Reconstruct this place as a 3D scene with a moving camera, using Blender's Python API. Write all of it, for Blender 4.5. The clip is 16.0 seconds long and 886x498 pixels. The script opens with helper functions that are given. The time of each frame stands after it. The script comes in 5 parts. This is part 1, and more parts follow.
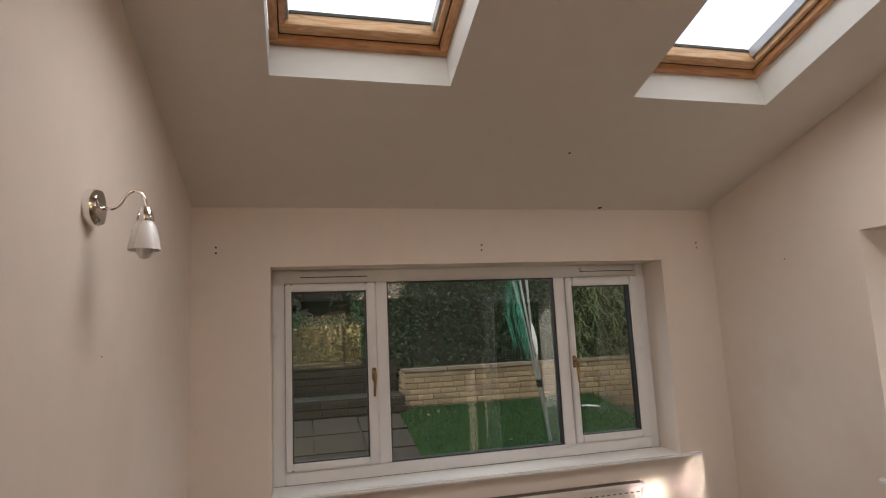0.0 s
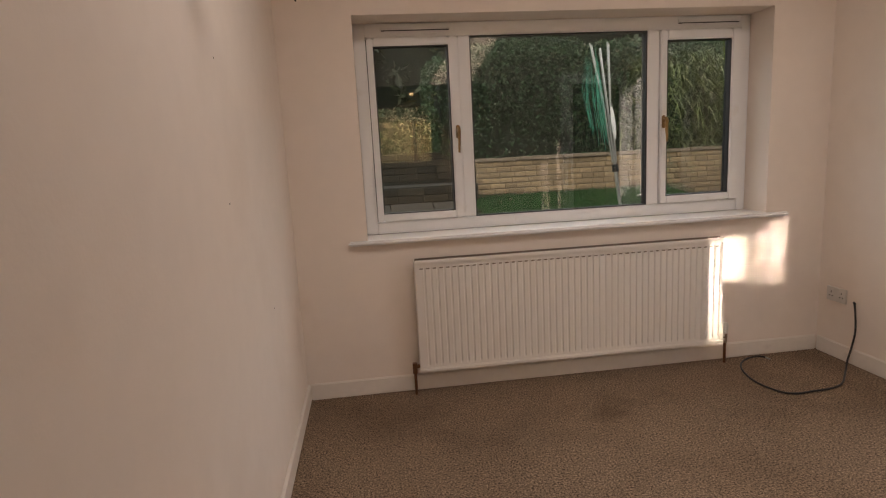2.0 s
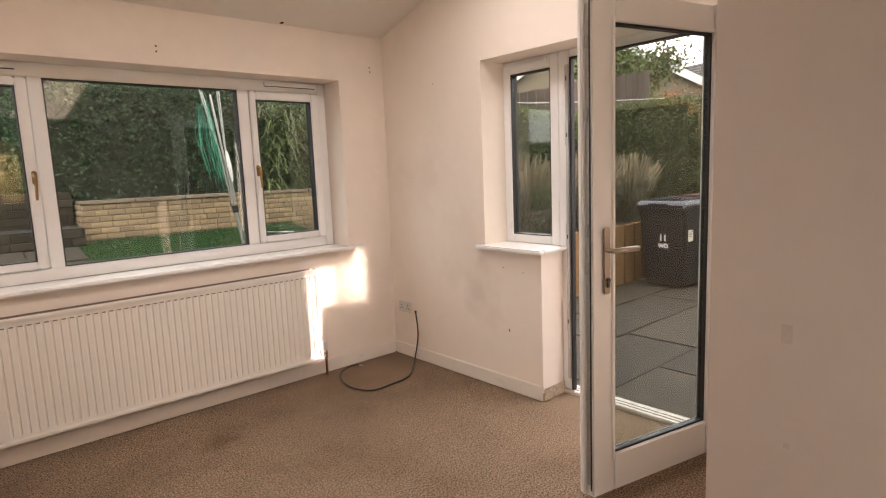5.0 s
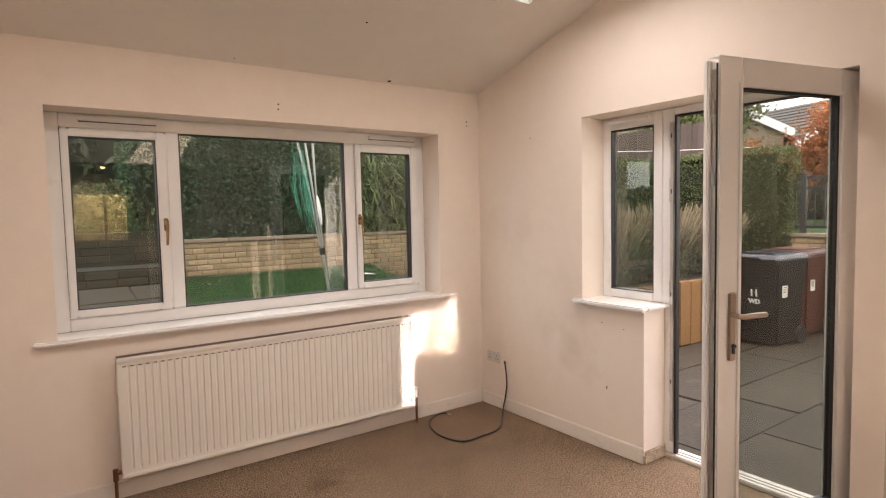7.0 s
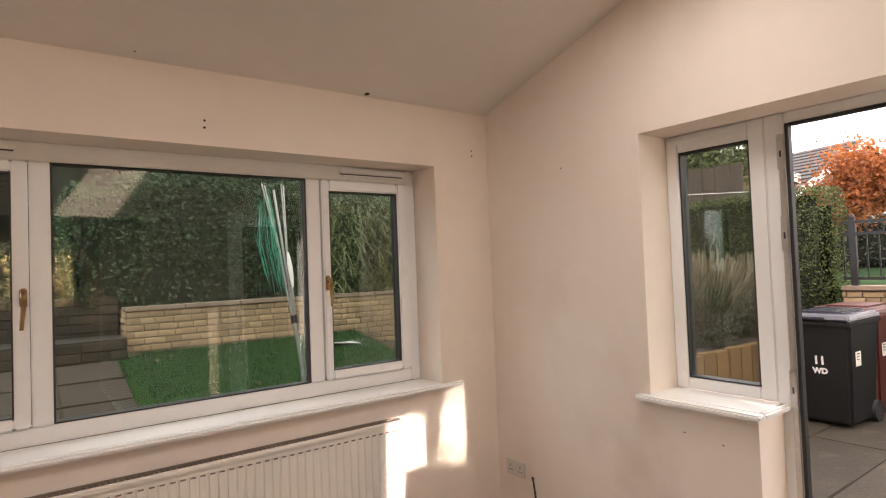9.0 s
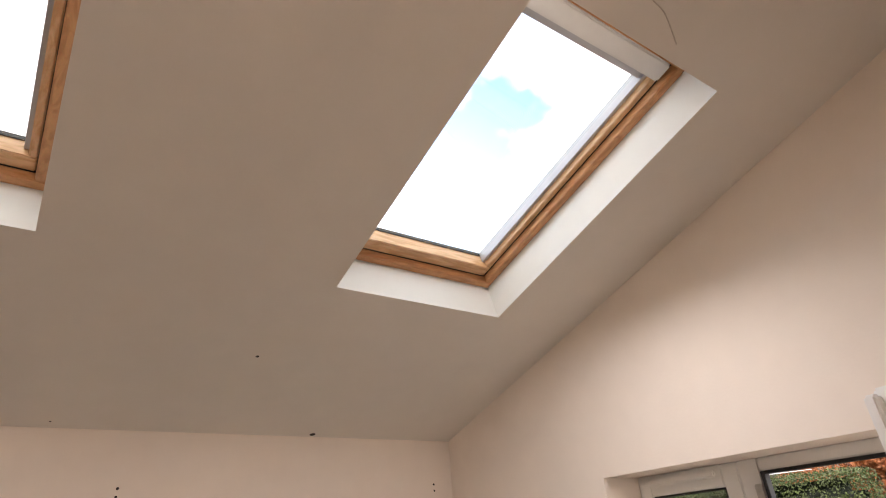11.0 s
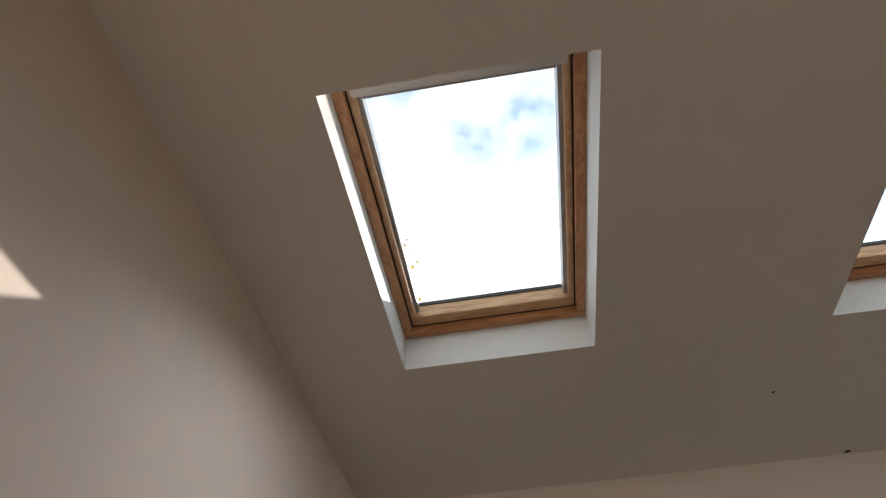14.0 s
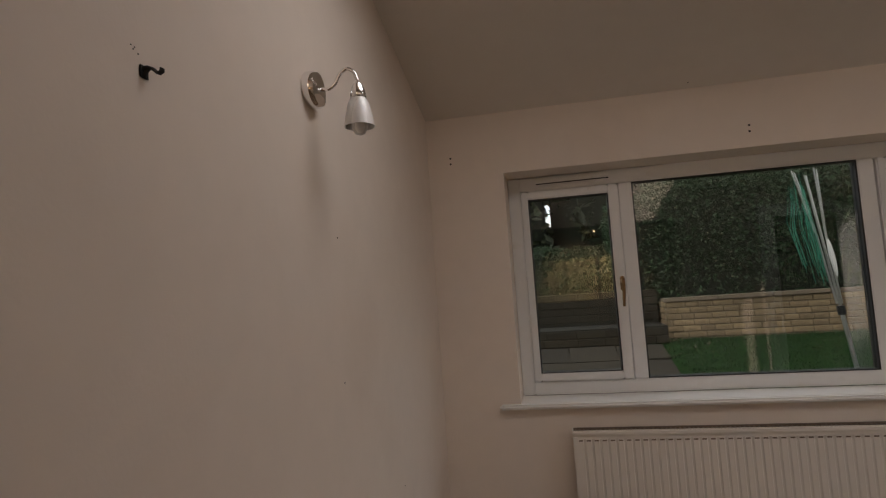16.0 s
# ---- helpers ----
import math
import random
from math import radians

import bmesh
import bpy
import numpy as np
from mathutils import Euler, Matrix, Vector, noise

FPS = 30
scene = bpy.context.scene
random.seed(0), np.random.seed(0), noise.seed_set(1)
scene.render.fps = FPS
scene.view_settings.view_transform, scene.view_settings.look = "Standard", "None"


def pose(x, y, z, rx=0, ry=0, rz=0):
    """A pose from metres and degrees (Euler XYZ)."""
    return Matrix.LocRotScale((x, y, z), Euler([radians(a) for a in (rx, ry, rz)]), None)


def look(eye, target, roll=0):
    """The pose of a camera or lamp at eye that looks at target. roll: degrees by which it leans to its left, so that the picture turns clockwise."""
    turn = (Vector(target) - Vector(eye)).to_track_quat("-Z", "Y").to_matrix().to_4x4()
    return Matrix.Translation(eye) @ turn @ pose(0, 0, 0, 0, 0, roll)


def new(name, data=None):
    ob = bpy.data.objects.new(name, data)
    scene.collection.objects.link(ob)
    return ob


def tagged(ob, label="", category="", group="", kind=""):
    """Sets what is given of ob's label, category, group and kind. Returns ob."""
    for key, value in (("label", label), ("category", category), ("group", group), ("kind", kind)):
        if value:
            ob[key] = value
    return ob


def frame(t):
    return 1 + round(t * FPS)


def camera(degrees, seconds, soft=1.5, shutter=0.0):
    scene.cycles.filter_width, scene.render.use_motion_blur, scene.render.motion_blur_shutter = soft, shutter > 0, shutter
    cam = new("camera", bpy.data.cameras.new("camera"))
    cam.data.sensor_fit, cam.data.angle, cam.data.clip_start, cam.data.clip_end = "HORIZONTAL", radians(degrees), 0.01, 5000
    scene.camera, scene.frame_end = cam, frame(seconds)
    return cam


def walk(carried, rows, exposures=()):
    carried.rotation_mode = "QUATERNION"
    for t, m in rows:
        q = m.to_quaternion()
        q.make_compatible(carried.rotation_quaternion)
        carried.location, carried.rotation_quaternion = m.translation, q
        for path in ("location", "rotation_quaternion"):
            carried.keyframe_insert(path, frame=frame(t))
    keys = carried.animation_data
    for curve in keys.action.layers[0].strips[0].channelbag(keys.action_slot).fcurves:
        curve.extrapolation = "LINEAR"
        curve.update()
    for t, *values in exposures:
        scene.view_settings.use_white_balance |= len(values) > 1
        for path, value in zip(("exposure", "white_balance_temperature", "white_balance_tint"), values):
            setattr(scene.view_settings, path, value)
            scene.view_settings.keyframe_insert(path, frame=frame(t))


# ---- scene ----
cam = camera(75.1, 16.0, soft=1.15)
PATH = [
    (0, (0.084, 0.061, 1.678), (0.571, 1.98, 1.96), -2.7),
    (0.5, (0.005, 0.082, 1.639), (0.363, 2.042, 1.812), -2.1),
    (1, (-0.045, 0.096, 1.546), (0.222, 2.078, 1.572), -1.8),
    (1.5, (-0.027, 0.107, 1.448), (0.189, 2.09, 1.295), -2.2),
    (2, (-0.042, 0.085, 1.357), (0.202, 2.041, 1.017), -3.0),
    (2.5, (-0.037, 0.051, 1.276), (0.355, 1.949, 0.78), -4.0),
    (3, (0.025, -0.004, 1.273), (0.714, 1.781, 0.688), -3.7),
    (3.5, (0.004, -0.127, 1.301), (0.989, 1.513, 0.719), -2.7),
    (4, (0.06, -0.296, 1.348), (1.272, 1.219, 0.863), -1.3),
    (4.2, (0.069, -0.339, 1.349), (1.341, 1.142, 0.913), -1.4),
    (6.3, (-0.022, -0.351, 1.528), (1.243, 1.193, 1.404), -1.7),
    (6.5, (-0.057, -0.304, 1.514), (1.158, 1.279, 1.385), -1.7),
    (7, (-0.146, -0.228, 1.49), (1.015, 1.395, 1.363), -1.2),
    (7.5, (-0.181, -0.161, 1.507), (0.975, 1.466, 1.377), -1.1),
    (8, (-0.009, 0.097, 1.485), (1.149, 1.722, 1.355), -1.2),
    (8.5, (0.266, 0.364, 1.425), (1.446, 1.977, 1.35), -1.7),
    (9, (0.48, 0.713, 1.511), (1.669, 2.32, 1.573), -2.2),
    (9.5, (0.707, 0.873, 1.668), (1.903, 2.452, 1.943), -2.6),
    (10, (0.797, 0.847, 1.804), (1.993, 2.367, 2.313), -3.3),
    (10.2, (0.831, 0.83, 1.832), (2.007, 2.326, 2.449), -3.4),
    (12.5, (0.591, 0.14, 1.896), (1.346, 1.614, 3.017), -7.8),
    (13, (0.538, 0.173, 1.927), (1.067, 1.751, 3.036), -7.6),
    (13.5, (0.451, 0.185, 1.922), (0.664, 1.836, 3.03), -6.7),
    (14, (0.357, 0.178, 1.862), (0.206, 1.851, 2.946), -5.3),
    (14.5, (0.209, 0.181, 1.889), (-0.084, 1.943, 2.789), -4.6),
    (15, (0.165, 0.212, 1.779), (-0.196, 2.063, 2.443), -3.6),
    (15.5, (0.179, 0.264, 1.603), (-0.219, 2.179, 2.018), -3.2),
    (16, (0.174, 0.287, 1.473), (-0.211, 2.245, 1.62), -3.9),
]
EXPOSURE = [(0.0, 0.64, 6970, 19), (1.0, 0.54, 7270, 20), (2.0, 0.8, 7530, 24), (3.0, 1.12, 7710, 26), (3.5, 1.32, 7770, 26), (4.2, 1.42, 7450, 24), (6.3, 1.65, 7430, 23), (8.0, 1.3, 7450, 23), (9.0, 1.25, 7450, 22), (10.2, 1.34, 7010, 20), (12.3, 1.08, 6880, 19), (13.0, 0.63, 6760, 17), (14.5, -0.03, 6340, 13), (15.5, -0.62, 6960, 19), (16.0, -0.05, 7090, 20)]
walk(cam, [(t, look(eye, target, roll)) for t, eye, target, roll in PATH], EXPOSURE)

# ---- world, sun, exposure ----
SUN = Vector((0.504, 1.0, 0.438)).normalized()          # towards the sun
world = bpy.data.worlds.new("world")
scene.world = world
world.use_nodes = True
wn, wl = world.node_tree.nodes, world.node_tree.links
wn.clear()
w_out, w_bg = wn.new("ShaderNodeOutputWorld"), wn.new("ShaderNodeBackground")
w_sky = wn.new("ShaderNodeTexSky")
w_sky.sky_type, w_sky.sun_disc = "NISHITA", False
w_sky.sun_elevation = math.asin(SUN.z)
w_sky.sun_rotation = math.atan2(SUN.x, SUN.y)
w_sky.air_density, w_sky.dust_density = 1.0, 0.6
w_co, w_noise = wn.new("ShaderNodeTexCoord"), wn.new("ShaderNodeTexNoise")
w_noise.inputs["Scale"].default_value, w_noise.inputs["Detail"].default_value = 2.6, 9
w_noise.inputs["Roughness"].default_value = 0.6
w_ramp = wn.new("ShaderNodeValToRGB")
w_ramp.color_ramp.elements[0].position, w_ramp.color_ramp.elements[1].position = 0.38, 0.50
w_mix = wn.new("ShaderNodeMix")
w_mix.data_type = "RGBA"
w_mix.inputs[7].default_value = (40.0, 40.4, 41.0, 1)   # bright broken cloud
wl.new(w_co.outputs["Generated"], w_noise.inputs["Vector"])
wl.new(w_noise.outputs["Fac"], w_ramp.inputs["Fac"])
wl.new(w_ramp.outputs["Color"], w_mix.inputs["Factor"])
w_blue = wn.new("ShaderNodeVectorMath")
w_blue.operation = "MULTIPLY"
w_blue.inputs[1].default_value = (3.6, 5.2, 7.0)
wl.new(w_sky.outputs["Color"], w_blue.inputs[0])
wl.new(w_blue.outputs[0], w_mix.inputs[6])
wl.new(w_mix.outputs[2], w_bg.inputs["Color"])
w_bg.inputs["Strength"].default_value = 0.05
wl.new(w_bg.outputs["Background"], w_out.inputs["Surface"])

sun = new("sun", bpy.data.lights.new("sun", "SUN"))
sun.data.energy, sun.data.angle, sun.data.color = 5.0, radians(0.53), (1.0, 0.93, 0.82)
sun.matrix_world = look((0, 0, 0), -SUN)


def lamp_area(name, eye, target, sx, sy, watts, colour, spread=180):
    ob = new(name, bpy.data.lights.new(name, "AREA"))
    ob.data.shape, ob.data.size, ob.data.size_y = "RECTANGLE", sx, sy
    ob.data.energy, ob.data.color, ob.data.spread = watts, colour, radians(spread)
    ob.matrix_world = look(eye, target)
    return ob


# area lamps stand in for sky light through the two roof windows
DOWN = Vector((0, 0.0, -1.0))
for lx in (0.342, 1.911):
    e = Vector((lx, 1.70, 2.735))
    lamp_area("skylight_daylight", e, e + DOWN, 0.64, 0.62, 4.3, (0.92, 0.96, 1.0), 165)
# fill lamp added in a side window that is never in view
lamp_area("kitchen_fill", (-0.43, -1.7, 1.55), (1.2, -0.9, 1.25), 1.5, 1.0, 0.6, (0.94, 0.97, 1.0), 140)

# added lamps imitate the low sun mirrored by the open door's double glazing
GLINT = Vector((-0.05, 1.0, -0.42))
# narrow lamps, each drawing one sun patch on the window wall
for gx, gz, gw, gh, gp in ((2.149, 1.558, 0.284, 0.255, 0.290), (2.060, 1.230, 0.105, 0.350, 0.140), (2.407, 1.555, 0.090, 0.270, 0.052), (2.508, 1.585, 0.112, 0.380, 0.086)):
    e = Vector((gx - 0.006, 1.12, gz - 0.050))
    lamp_area("glint_lamp", e, e + GLINT, gw, gh, gp, (1.0, 0.94, 0.85), 1.0)

# the kitchen's lit ceiling spot
spot = new("kitchen_spot", bpy.data.lights.new("kitchen_spot", "SPOT"))
spot.data.energy, spot.data.color, spot.data.spot_size, spot.data.spot_blend, spot.data.shadow_soft_size = 70.0, (1.0, 0.84, 0.58), radians(95), 0.6, 0.03
spot.matrix_world = look((0.74, -2.30, 2.195), (0.62, -3.0, 1.45))

# ---- materials ----


def material(name, base, rough=0.6, metal=0.0, var=0.08, scale=6.0, bump=0.0, bump_scale=60.0, spec=0.5, stain=None, rnd=0.0, island=0.0, trans=0.0, coat=0.0):
    """Principled surface with two scales of colour variation and a fine relief."""
    m = bpy.data.materials.new(name)
    m.use_nodes = True
    n, l = m.node_tree.nodes, m.node_tree.links
    b = n["Principled BSDF"]
    b.inputs["Roughness"].default_value, b.inputs["Metallic"].default_value = rough, metal
    b.inputs["Specular IOR Level"].default_value = spec
    b.inputs["Coat Weight"].default_value = coat
    if trans:
        b.inputs["Transmission Weight"].default_value = trans
    co = n.new("ShaderNodeTexCoord")
    big, fine = n.new("ShaderNodeTexNoise"), n.new("ShaderNodeTexNoise")
    big.inputs["Scale"].default_value, big.inputs["Detail"].default_value = scale * 0.25, 5
    fine.inputs["Scale"].default_value, fine.inputs["Detail"].default_value = scale * 4, 4
    for x in (big, fine):
        l.new(co.outputs["Object"], x.inputs["Vector"])
    add = n.new("ShaderNodeMath")
    add.operation = "ADD"
    l.new(big.outputs["Fac"], add.inputs[0])
    l.new(fine.outputs["Fac"], add.inputs[1])
    mapr = n.new("ShaderNodeMapRange")
    mapr.inputs[1].default_value, mapr.inputs[2].default_value = 0.6, 1.4
    mapr.inputs[3].default_value, mapr.inputs[4].default_value = 1 - var, 1 + var
    l.new(add.outputs[0], mapr.inputs[0])
    val = mapr.outputs[0]
    for amount, node, sock in ((rnd, "ShaderNodeObjectInfo", "Random"), (island, "ShaderNodeNewGeometry", "Random Per Island")):
        if amount:
            o, r, k = n.new(node), n.new("ShaderNodeMapRange"), n.new("ShaderNodeMath")
            r.inputs[3].default_value, r.inputs[4].default_value = 1 - amount, 1 + amount
            k.operation = "MULTIPLY"
            l.new(o.outputs[sock], r.inputs[0])
            l.new(r.outputs[0], k.inputs[0])
            l.new(val, k.inputs[1])
            val = k.outputs[0]
    col = n.new("ShaderNodeVectorMath")
    col.operation = "SCALE"
    col.inputs[0].default_value = base
    l.new(val, col.inputs["Scale"])
    out = col.outputs[0]
    if stain:
        s_col, s_scale, s_lo, s_hi, s_amt = stain
        sn, sr, sm, sk = n.new("ShaderNodeTexNoise"), n.new("ShaderNodeMapRange"), n.new("ShaderNodeMix"), n.new("ShaderNodeMath")
        sn.inputs["Scale"].default_value, sn.inputs["Detail"].default_value = s_scale, 6
        l.new(co.outputs["Object"], sn.inputs["Vector"])
        sr.inputs[1].default_value, sr.inputs[2].default_value = s_lo, s_hi
        l.new(sn.outputs["Fac"], sr.inputs[0])
        sk.operation = "MULTIPLY"
        sk.inputs[1].default_value = s_amt
        l.new(sr.outputs[0], sk.inputs[0])
        sm.data_type = "RGBA"
        sm.inputs[7].default_value = (*s_col, 1)
        l.new(sk.outputs[0], sm.inputs["Factor"])
        l.new(out, sm.inputs[6])
        out = sm.outputs[2]
    l.new(out, b.inputs["Base Color"])
    if bump:
        bn, bb = n.new("ShaderNodeTexNoise"), n.new("ShaderNodeBump")
        bn.inputs["Scale"].default_value, bn.inputs["Detail"].default_value = bump_scale, 4
        l.new(co.outputs["Object"], bn.inputs["Vector"])
        bb.inputs["Strength"].default_value, bb.inputs["Distance"].default_value = bump, 0.01
        l.new(bn.outputs["Fac"], bb.inputs["Height"])
        l.new(bb.outputs["Normal"], b.inputs["Normal"])
    return m


def wood(name, light, dark, stretch, rough=0.4):
    """Pine: long bands of grain along one axis."""
    m = bpy.data.materials.new(name)
    m.use_nodes = True
    n, l = m.node_tree.nodes, m.node_tree.links
    b = n["Principled BSDF"]
    b.inputs["Roughness"].default_value = rough
    co, mp = n.new("ShaderNodeTexCoord"), n.new("ShaderNodeMapping")
    mp.inputs["Scale"].default_value = stretch
    wv, ns = n.new("ShaderNodeTexNoise"), n.new("ShaderNodeTexNoise")
    wv.inputs["Scale"].default_value, wv.inputs["Detail"].default_value, wv.inputs["Distortion"].default_value = 5.0, 3, 1.5
    ns.inputs["Scale"].default_value, ns.inputs["Detail"].default_value = 40, 3
    rp, mx = n.new("ShaderNodeValToRGB"), n.new("ShaderNodeMix")
    e = rp.color_ramp.elements
    e[0].position, e[0].color = 0.38, (*dark, 1)
    e[1].position, e[1].color = 0.60, (*light, 1)
    mx.data_type, mx.blend_type = "RGBA", "MULTIPLY"
    mx.inputs["Factor"].default_value = 0.25
    l.new(co.outputs["Object"], mp.inputs["Vector"])
    l.new(mp.outputs[0], wv.inputs["Vector"])
    l.new(mp.outputs[0], ns.inputs["Vector"])
    l.new(wv.outputs["Fac"], rp.inputs["Fac"])
    l.new(rp.outputs["Color"], mx.inputs[6])
    l.new(ns.outputs["Color"], mx.inputs[7])
    l.new(mx.outputs[2], b.inputs["Base Color"])
    return m


def glass(name, tint=(0.78, 0.82, 0.80)):
    """Thin clear pane: straight-through light with a mirror gloss by angle."""
    m = bpy.data.materials.new(name)
    m.use_nodes = True
    n, l = m.node_tree.nodes, m.node_tree.links
    n.clear()
    o, mix, t, g, f = (n.new("ShaderNode" + k) for k in ("OutputMaterial", "MixShader", "BsdfTransparent", "BsdfGlossy", "LayerWeight"))
    p, r = n.new("ShaderNodeMath"), n.new("ShaderNodeMapRange")
    t.inputs["Color"].default_value = (*tint, 1)
    g.inputs["Roughness"].default_value = 0.0
    f.inputs["Blend"].default_value = 0.5
    p.operation = "POWER"
    p.inputs[1].default_value = 5.0
    r.inputs[3].default_value, r.inputs[4].default_value = 0.052, 1.0
    l.new(f.outputs["Facing"], p.inputs[0])
    l.new(p.outputs[0], r.inputs[0])
    l.new(r.outputs[0], mix.inputs[0])
    l.new(t.outputs[0], mix.inputs[1])
    l.new(g.outputs[0], mix.inputs[2])
    l.new(mix.outputs[0], o.inputs["Surface"])
    return m


M_WALL = material("wall_paint", (0.80, 0.70, 0.61), 0.75, var=0.025, scale=3, bump=0.05, bump_scale=90, spec=0.25, stain=((0.62, 0.50, 0.40), 1.6, 0.55, 0.76, 0.30))
_n, _l = M_WALL.node_tree.nodes, M_WALL.node_tree.links
_b = _n["Principled BSDF"]
_out = _b.inputs["Base Color"].links[0].from_socket
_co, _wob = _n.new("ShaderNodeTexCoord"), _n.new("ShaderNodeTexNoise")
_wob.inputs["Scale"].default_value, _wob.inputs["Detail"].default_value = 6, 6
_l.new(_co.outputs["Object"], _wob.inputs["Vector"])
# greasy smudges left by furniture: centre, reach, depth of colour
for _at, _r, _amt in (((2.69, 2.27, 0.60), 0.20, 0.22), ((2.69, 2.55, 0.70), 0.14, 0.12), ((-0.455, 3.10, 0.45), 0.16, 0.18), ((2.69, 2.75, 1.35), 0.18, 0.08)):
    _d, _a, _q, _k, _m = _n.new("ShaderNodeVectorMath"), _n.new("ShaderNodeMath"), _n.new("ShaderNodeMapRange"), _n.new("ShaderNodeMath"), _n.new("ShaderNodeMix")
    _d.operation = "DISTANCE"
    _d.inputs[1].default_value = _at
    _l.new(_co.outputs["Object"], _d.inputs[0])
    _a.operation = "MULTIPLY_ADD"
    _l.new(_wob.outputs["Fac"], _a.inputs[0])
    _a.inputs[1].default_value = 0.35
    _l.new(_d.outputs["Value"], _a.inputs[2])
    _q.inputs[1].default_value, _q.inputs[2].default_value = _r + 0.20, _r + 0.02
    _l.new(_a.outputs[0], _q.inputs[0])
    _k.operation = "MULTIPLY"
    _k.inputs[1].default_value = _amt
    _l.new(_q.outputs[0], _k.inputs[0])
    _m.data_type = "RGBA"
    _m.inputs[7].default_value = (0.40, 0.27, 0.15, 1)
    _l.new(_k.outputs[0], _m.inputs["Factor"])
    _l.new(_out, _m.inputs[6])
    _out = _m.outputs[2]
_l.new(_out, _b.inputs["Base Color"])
M_CEIL = material("ceiling_paint", (0.74, 0.69, 0.63), 0.85, var=0.03, scale=2, bump=0.05, bump_scale=70, spec=0.2)
# darker copy of the wall paint: the return wall's shade is in the colour
M_WALL_SHADED = material("wall_paint_darkened", (0.56, 0.47, 0.41), 0.75, var=0.03, scale=3, bump=0.05, bump_scale=90, spec=0.25, stain=((0.45, 0.36, 0.30), 1.8, 0.55, 0.76, 0.3))
M_LINING = material("lining_white_paint", (0.82, 0.82, 0.80), 0.5, var=0.02, scale=4, bump=0.03, bump_scale=80)
M_UPVC = material("white_upvc", (0.80, 0.79, 0.77), 0.28, var=0.02, scale=3, bump=0.01, bump_scale=40, stain=((0.62, 0.56, 0.48), 9, 0.66, 0.8, 0.4))
M_GASKET = material("black_rubber_gasket", (0.018, 0.018, 0.018), 0.6, var=0.1)
M_SILL = material("sill_white_gloss_paint", (0.82, 0.80, 0.77), 0.22, var=0.03, scale=5, bump=0.03, bump_scale=30, stain=((0.62, 0.56, 0.48), 9, 0.72, 0.84, 0.35))
M_SKIRT = material("skirting_paint", (0.76, 0.69, 0.61), 0.4, var=0.04, scale=7, bump=0.03, bump_scale=30, stain=((0.4, 0.32, 0.24), 8, 0.66, 0.8, 0.45))
M_RAW = material("chipped_plaster_and_filler", (0.44, 0.34, 0.24), 0.9, var=0.5, scale=14, bump=0.5, bump_scale=40)
M_RAD = material("radiator_enamel", (0.76, 0.71, 0.64), 0.32, var=0.02, scale=5)
M_DARKMETAL = material("dark_radiator_grille", (0.20, 0.15, 0.11), 0.5, var=0.2)
M_COPPER = material("tarnished_copper_pipe", (0.22, 0.10, 0.05), 0.45, metal=0.8, var=0.2, scale=20)
M_CHROME = material("polished_chrome", (0.84, 0.83, 0.82), 0.04, metal=1.0, var=0.03)
M_BRASS = material("worn_brass", (0.24, 0.14, 0.065), 0.3, metal=1.0, var=0.25, scale=25)
M_NICKEL = material("satin_bronze_handle_metal", (0.44, 0.37, 0.31), 0.28, metal=1.0, var=0.08, scale=20)
M_THRESH = material("worn_cream_threshold_plastic", (0.62, 0.57, 0.48), 0.55, var=0.12, scale=12, stain=((0.25, 0.2, 0.15), 10, 0.58, 0.75, 0.6))
M_STEEL = material("lock_strip_steel", (0.55, 0.54, 0.52), 0.3, metal=1.0, var=0.15, scale=20)
M_OPAL = material("opal_glass_shade", (0.80, 0.78, 0.75), 0.5, var=0.02, trans=0.25)
M_BLACK = material("black_iron", (0.02, 0.02, 0.02), 0.45, metal=0.3, var=0.15)
M_HOLE = material("dark_screw_hole", (0.03, 0.025, 0.02), 0.9, var=0.2)
M_PATCH = material("dull_filler_patch", (0.49, 0.41, 0.355), 0.85, var=0.06, scale=20)
M_CRACK = material("plaster_crack", (0.55, 0.49, 0.43), 0.9, var=0.25, scale=30)
M_SOCKET = material("white_plastic_socket", (0.60, 0.56, 0.50), 0.3, var=0.02)
M_SLOT = material("dark_socket_slot", (0.03, 0.03, 0.03), 0.5)
M_CABLE = material("black_cable_sheath", (0.025, 0.022, 0.02), 0.45, var=0.1)
M_PINE = wood("varnished_pine_long", (0.68, 0.36, 0.17), (0.52, 0.24, 0.10), (9, 1.2, 9))
M_PINE_X = wood("varnished_pine_cross", (0.78, 0.50, 0.28), (0.64, 0.36, 0.17), (1.2, 9, 9))
M_PINE_RAIL = wood("varnished_pine_rail", (0.64, 0.32, 0.14), (0.48, 0.21, 0.085), (1.2, 9, 9))
M_PINE_SASH = wood("pale_pine_sash", (0.80, 0.54, 0.32), (0.66, 0.39, 0.20), (9, 1.2, 9))
# kitchen walls coloured dark in place of the room's lack of light
M_KITCHEN_SHADE = material("kitchen_paint_darkened_for_shade", (0.26, 0.21, 0.17), 0.8, var=0.05, scale=3)
M_GREYBEAD = material("grey_glazing_bead", (0.44, 0.44, 0.46), 0.35, metal=0.4, var=0.05)
M_BLIND = material("white_metal_vent_bar", (0.70, 0.68, 0.66), 0.35, metal=0.2, var=0.05)
M_GLASS = glass("window_glass")
# dark colour paints the shade under the lintel
M_LINTEL_SHADE = material("lintel_underside_painted_shade", (0.15, 0.115, 0.09), 0.9, var=0.15, scale=6, bump=0.2)
M_UNIT = material("cream_kitchen_unit", (0.80, 0.70, 0.44), 0.4, var=0.05, scale=5)

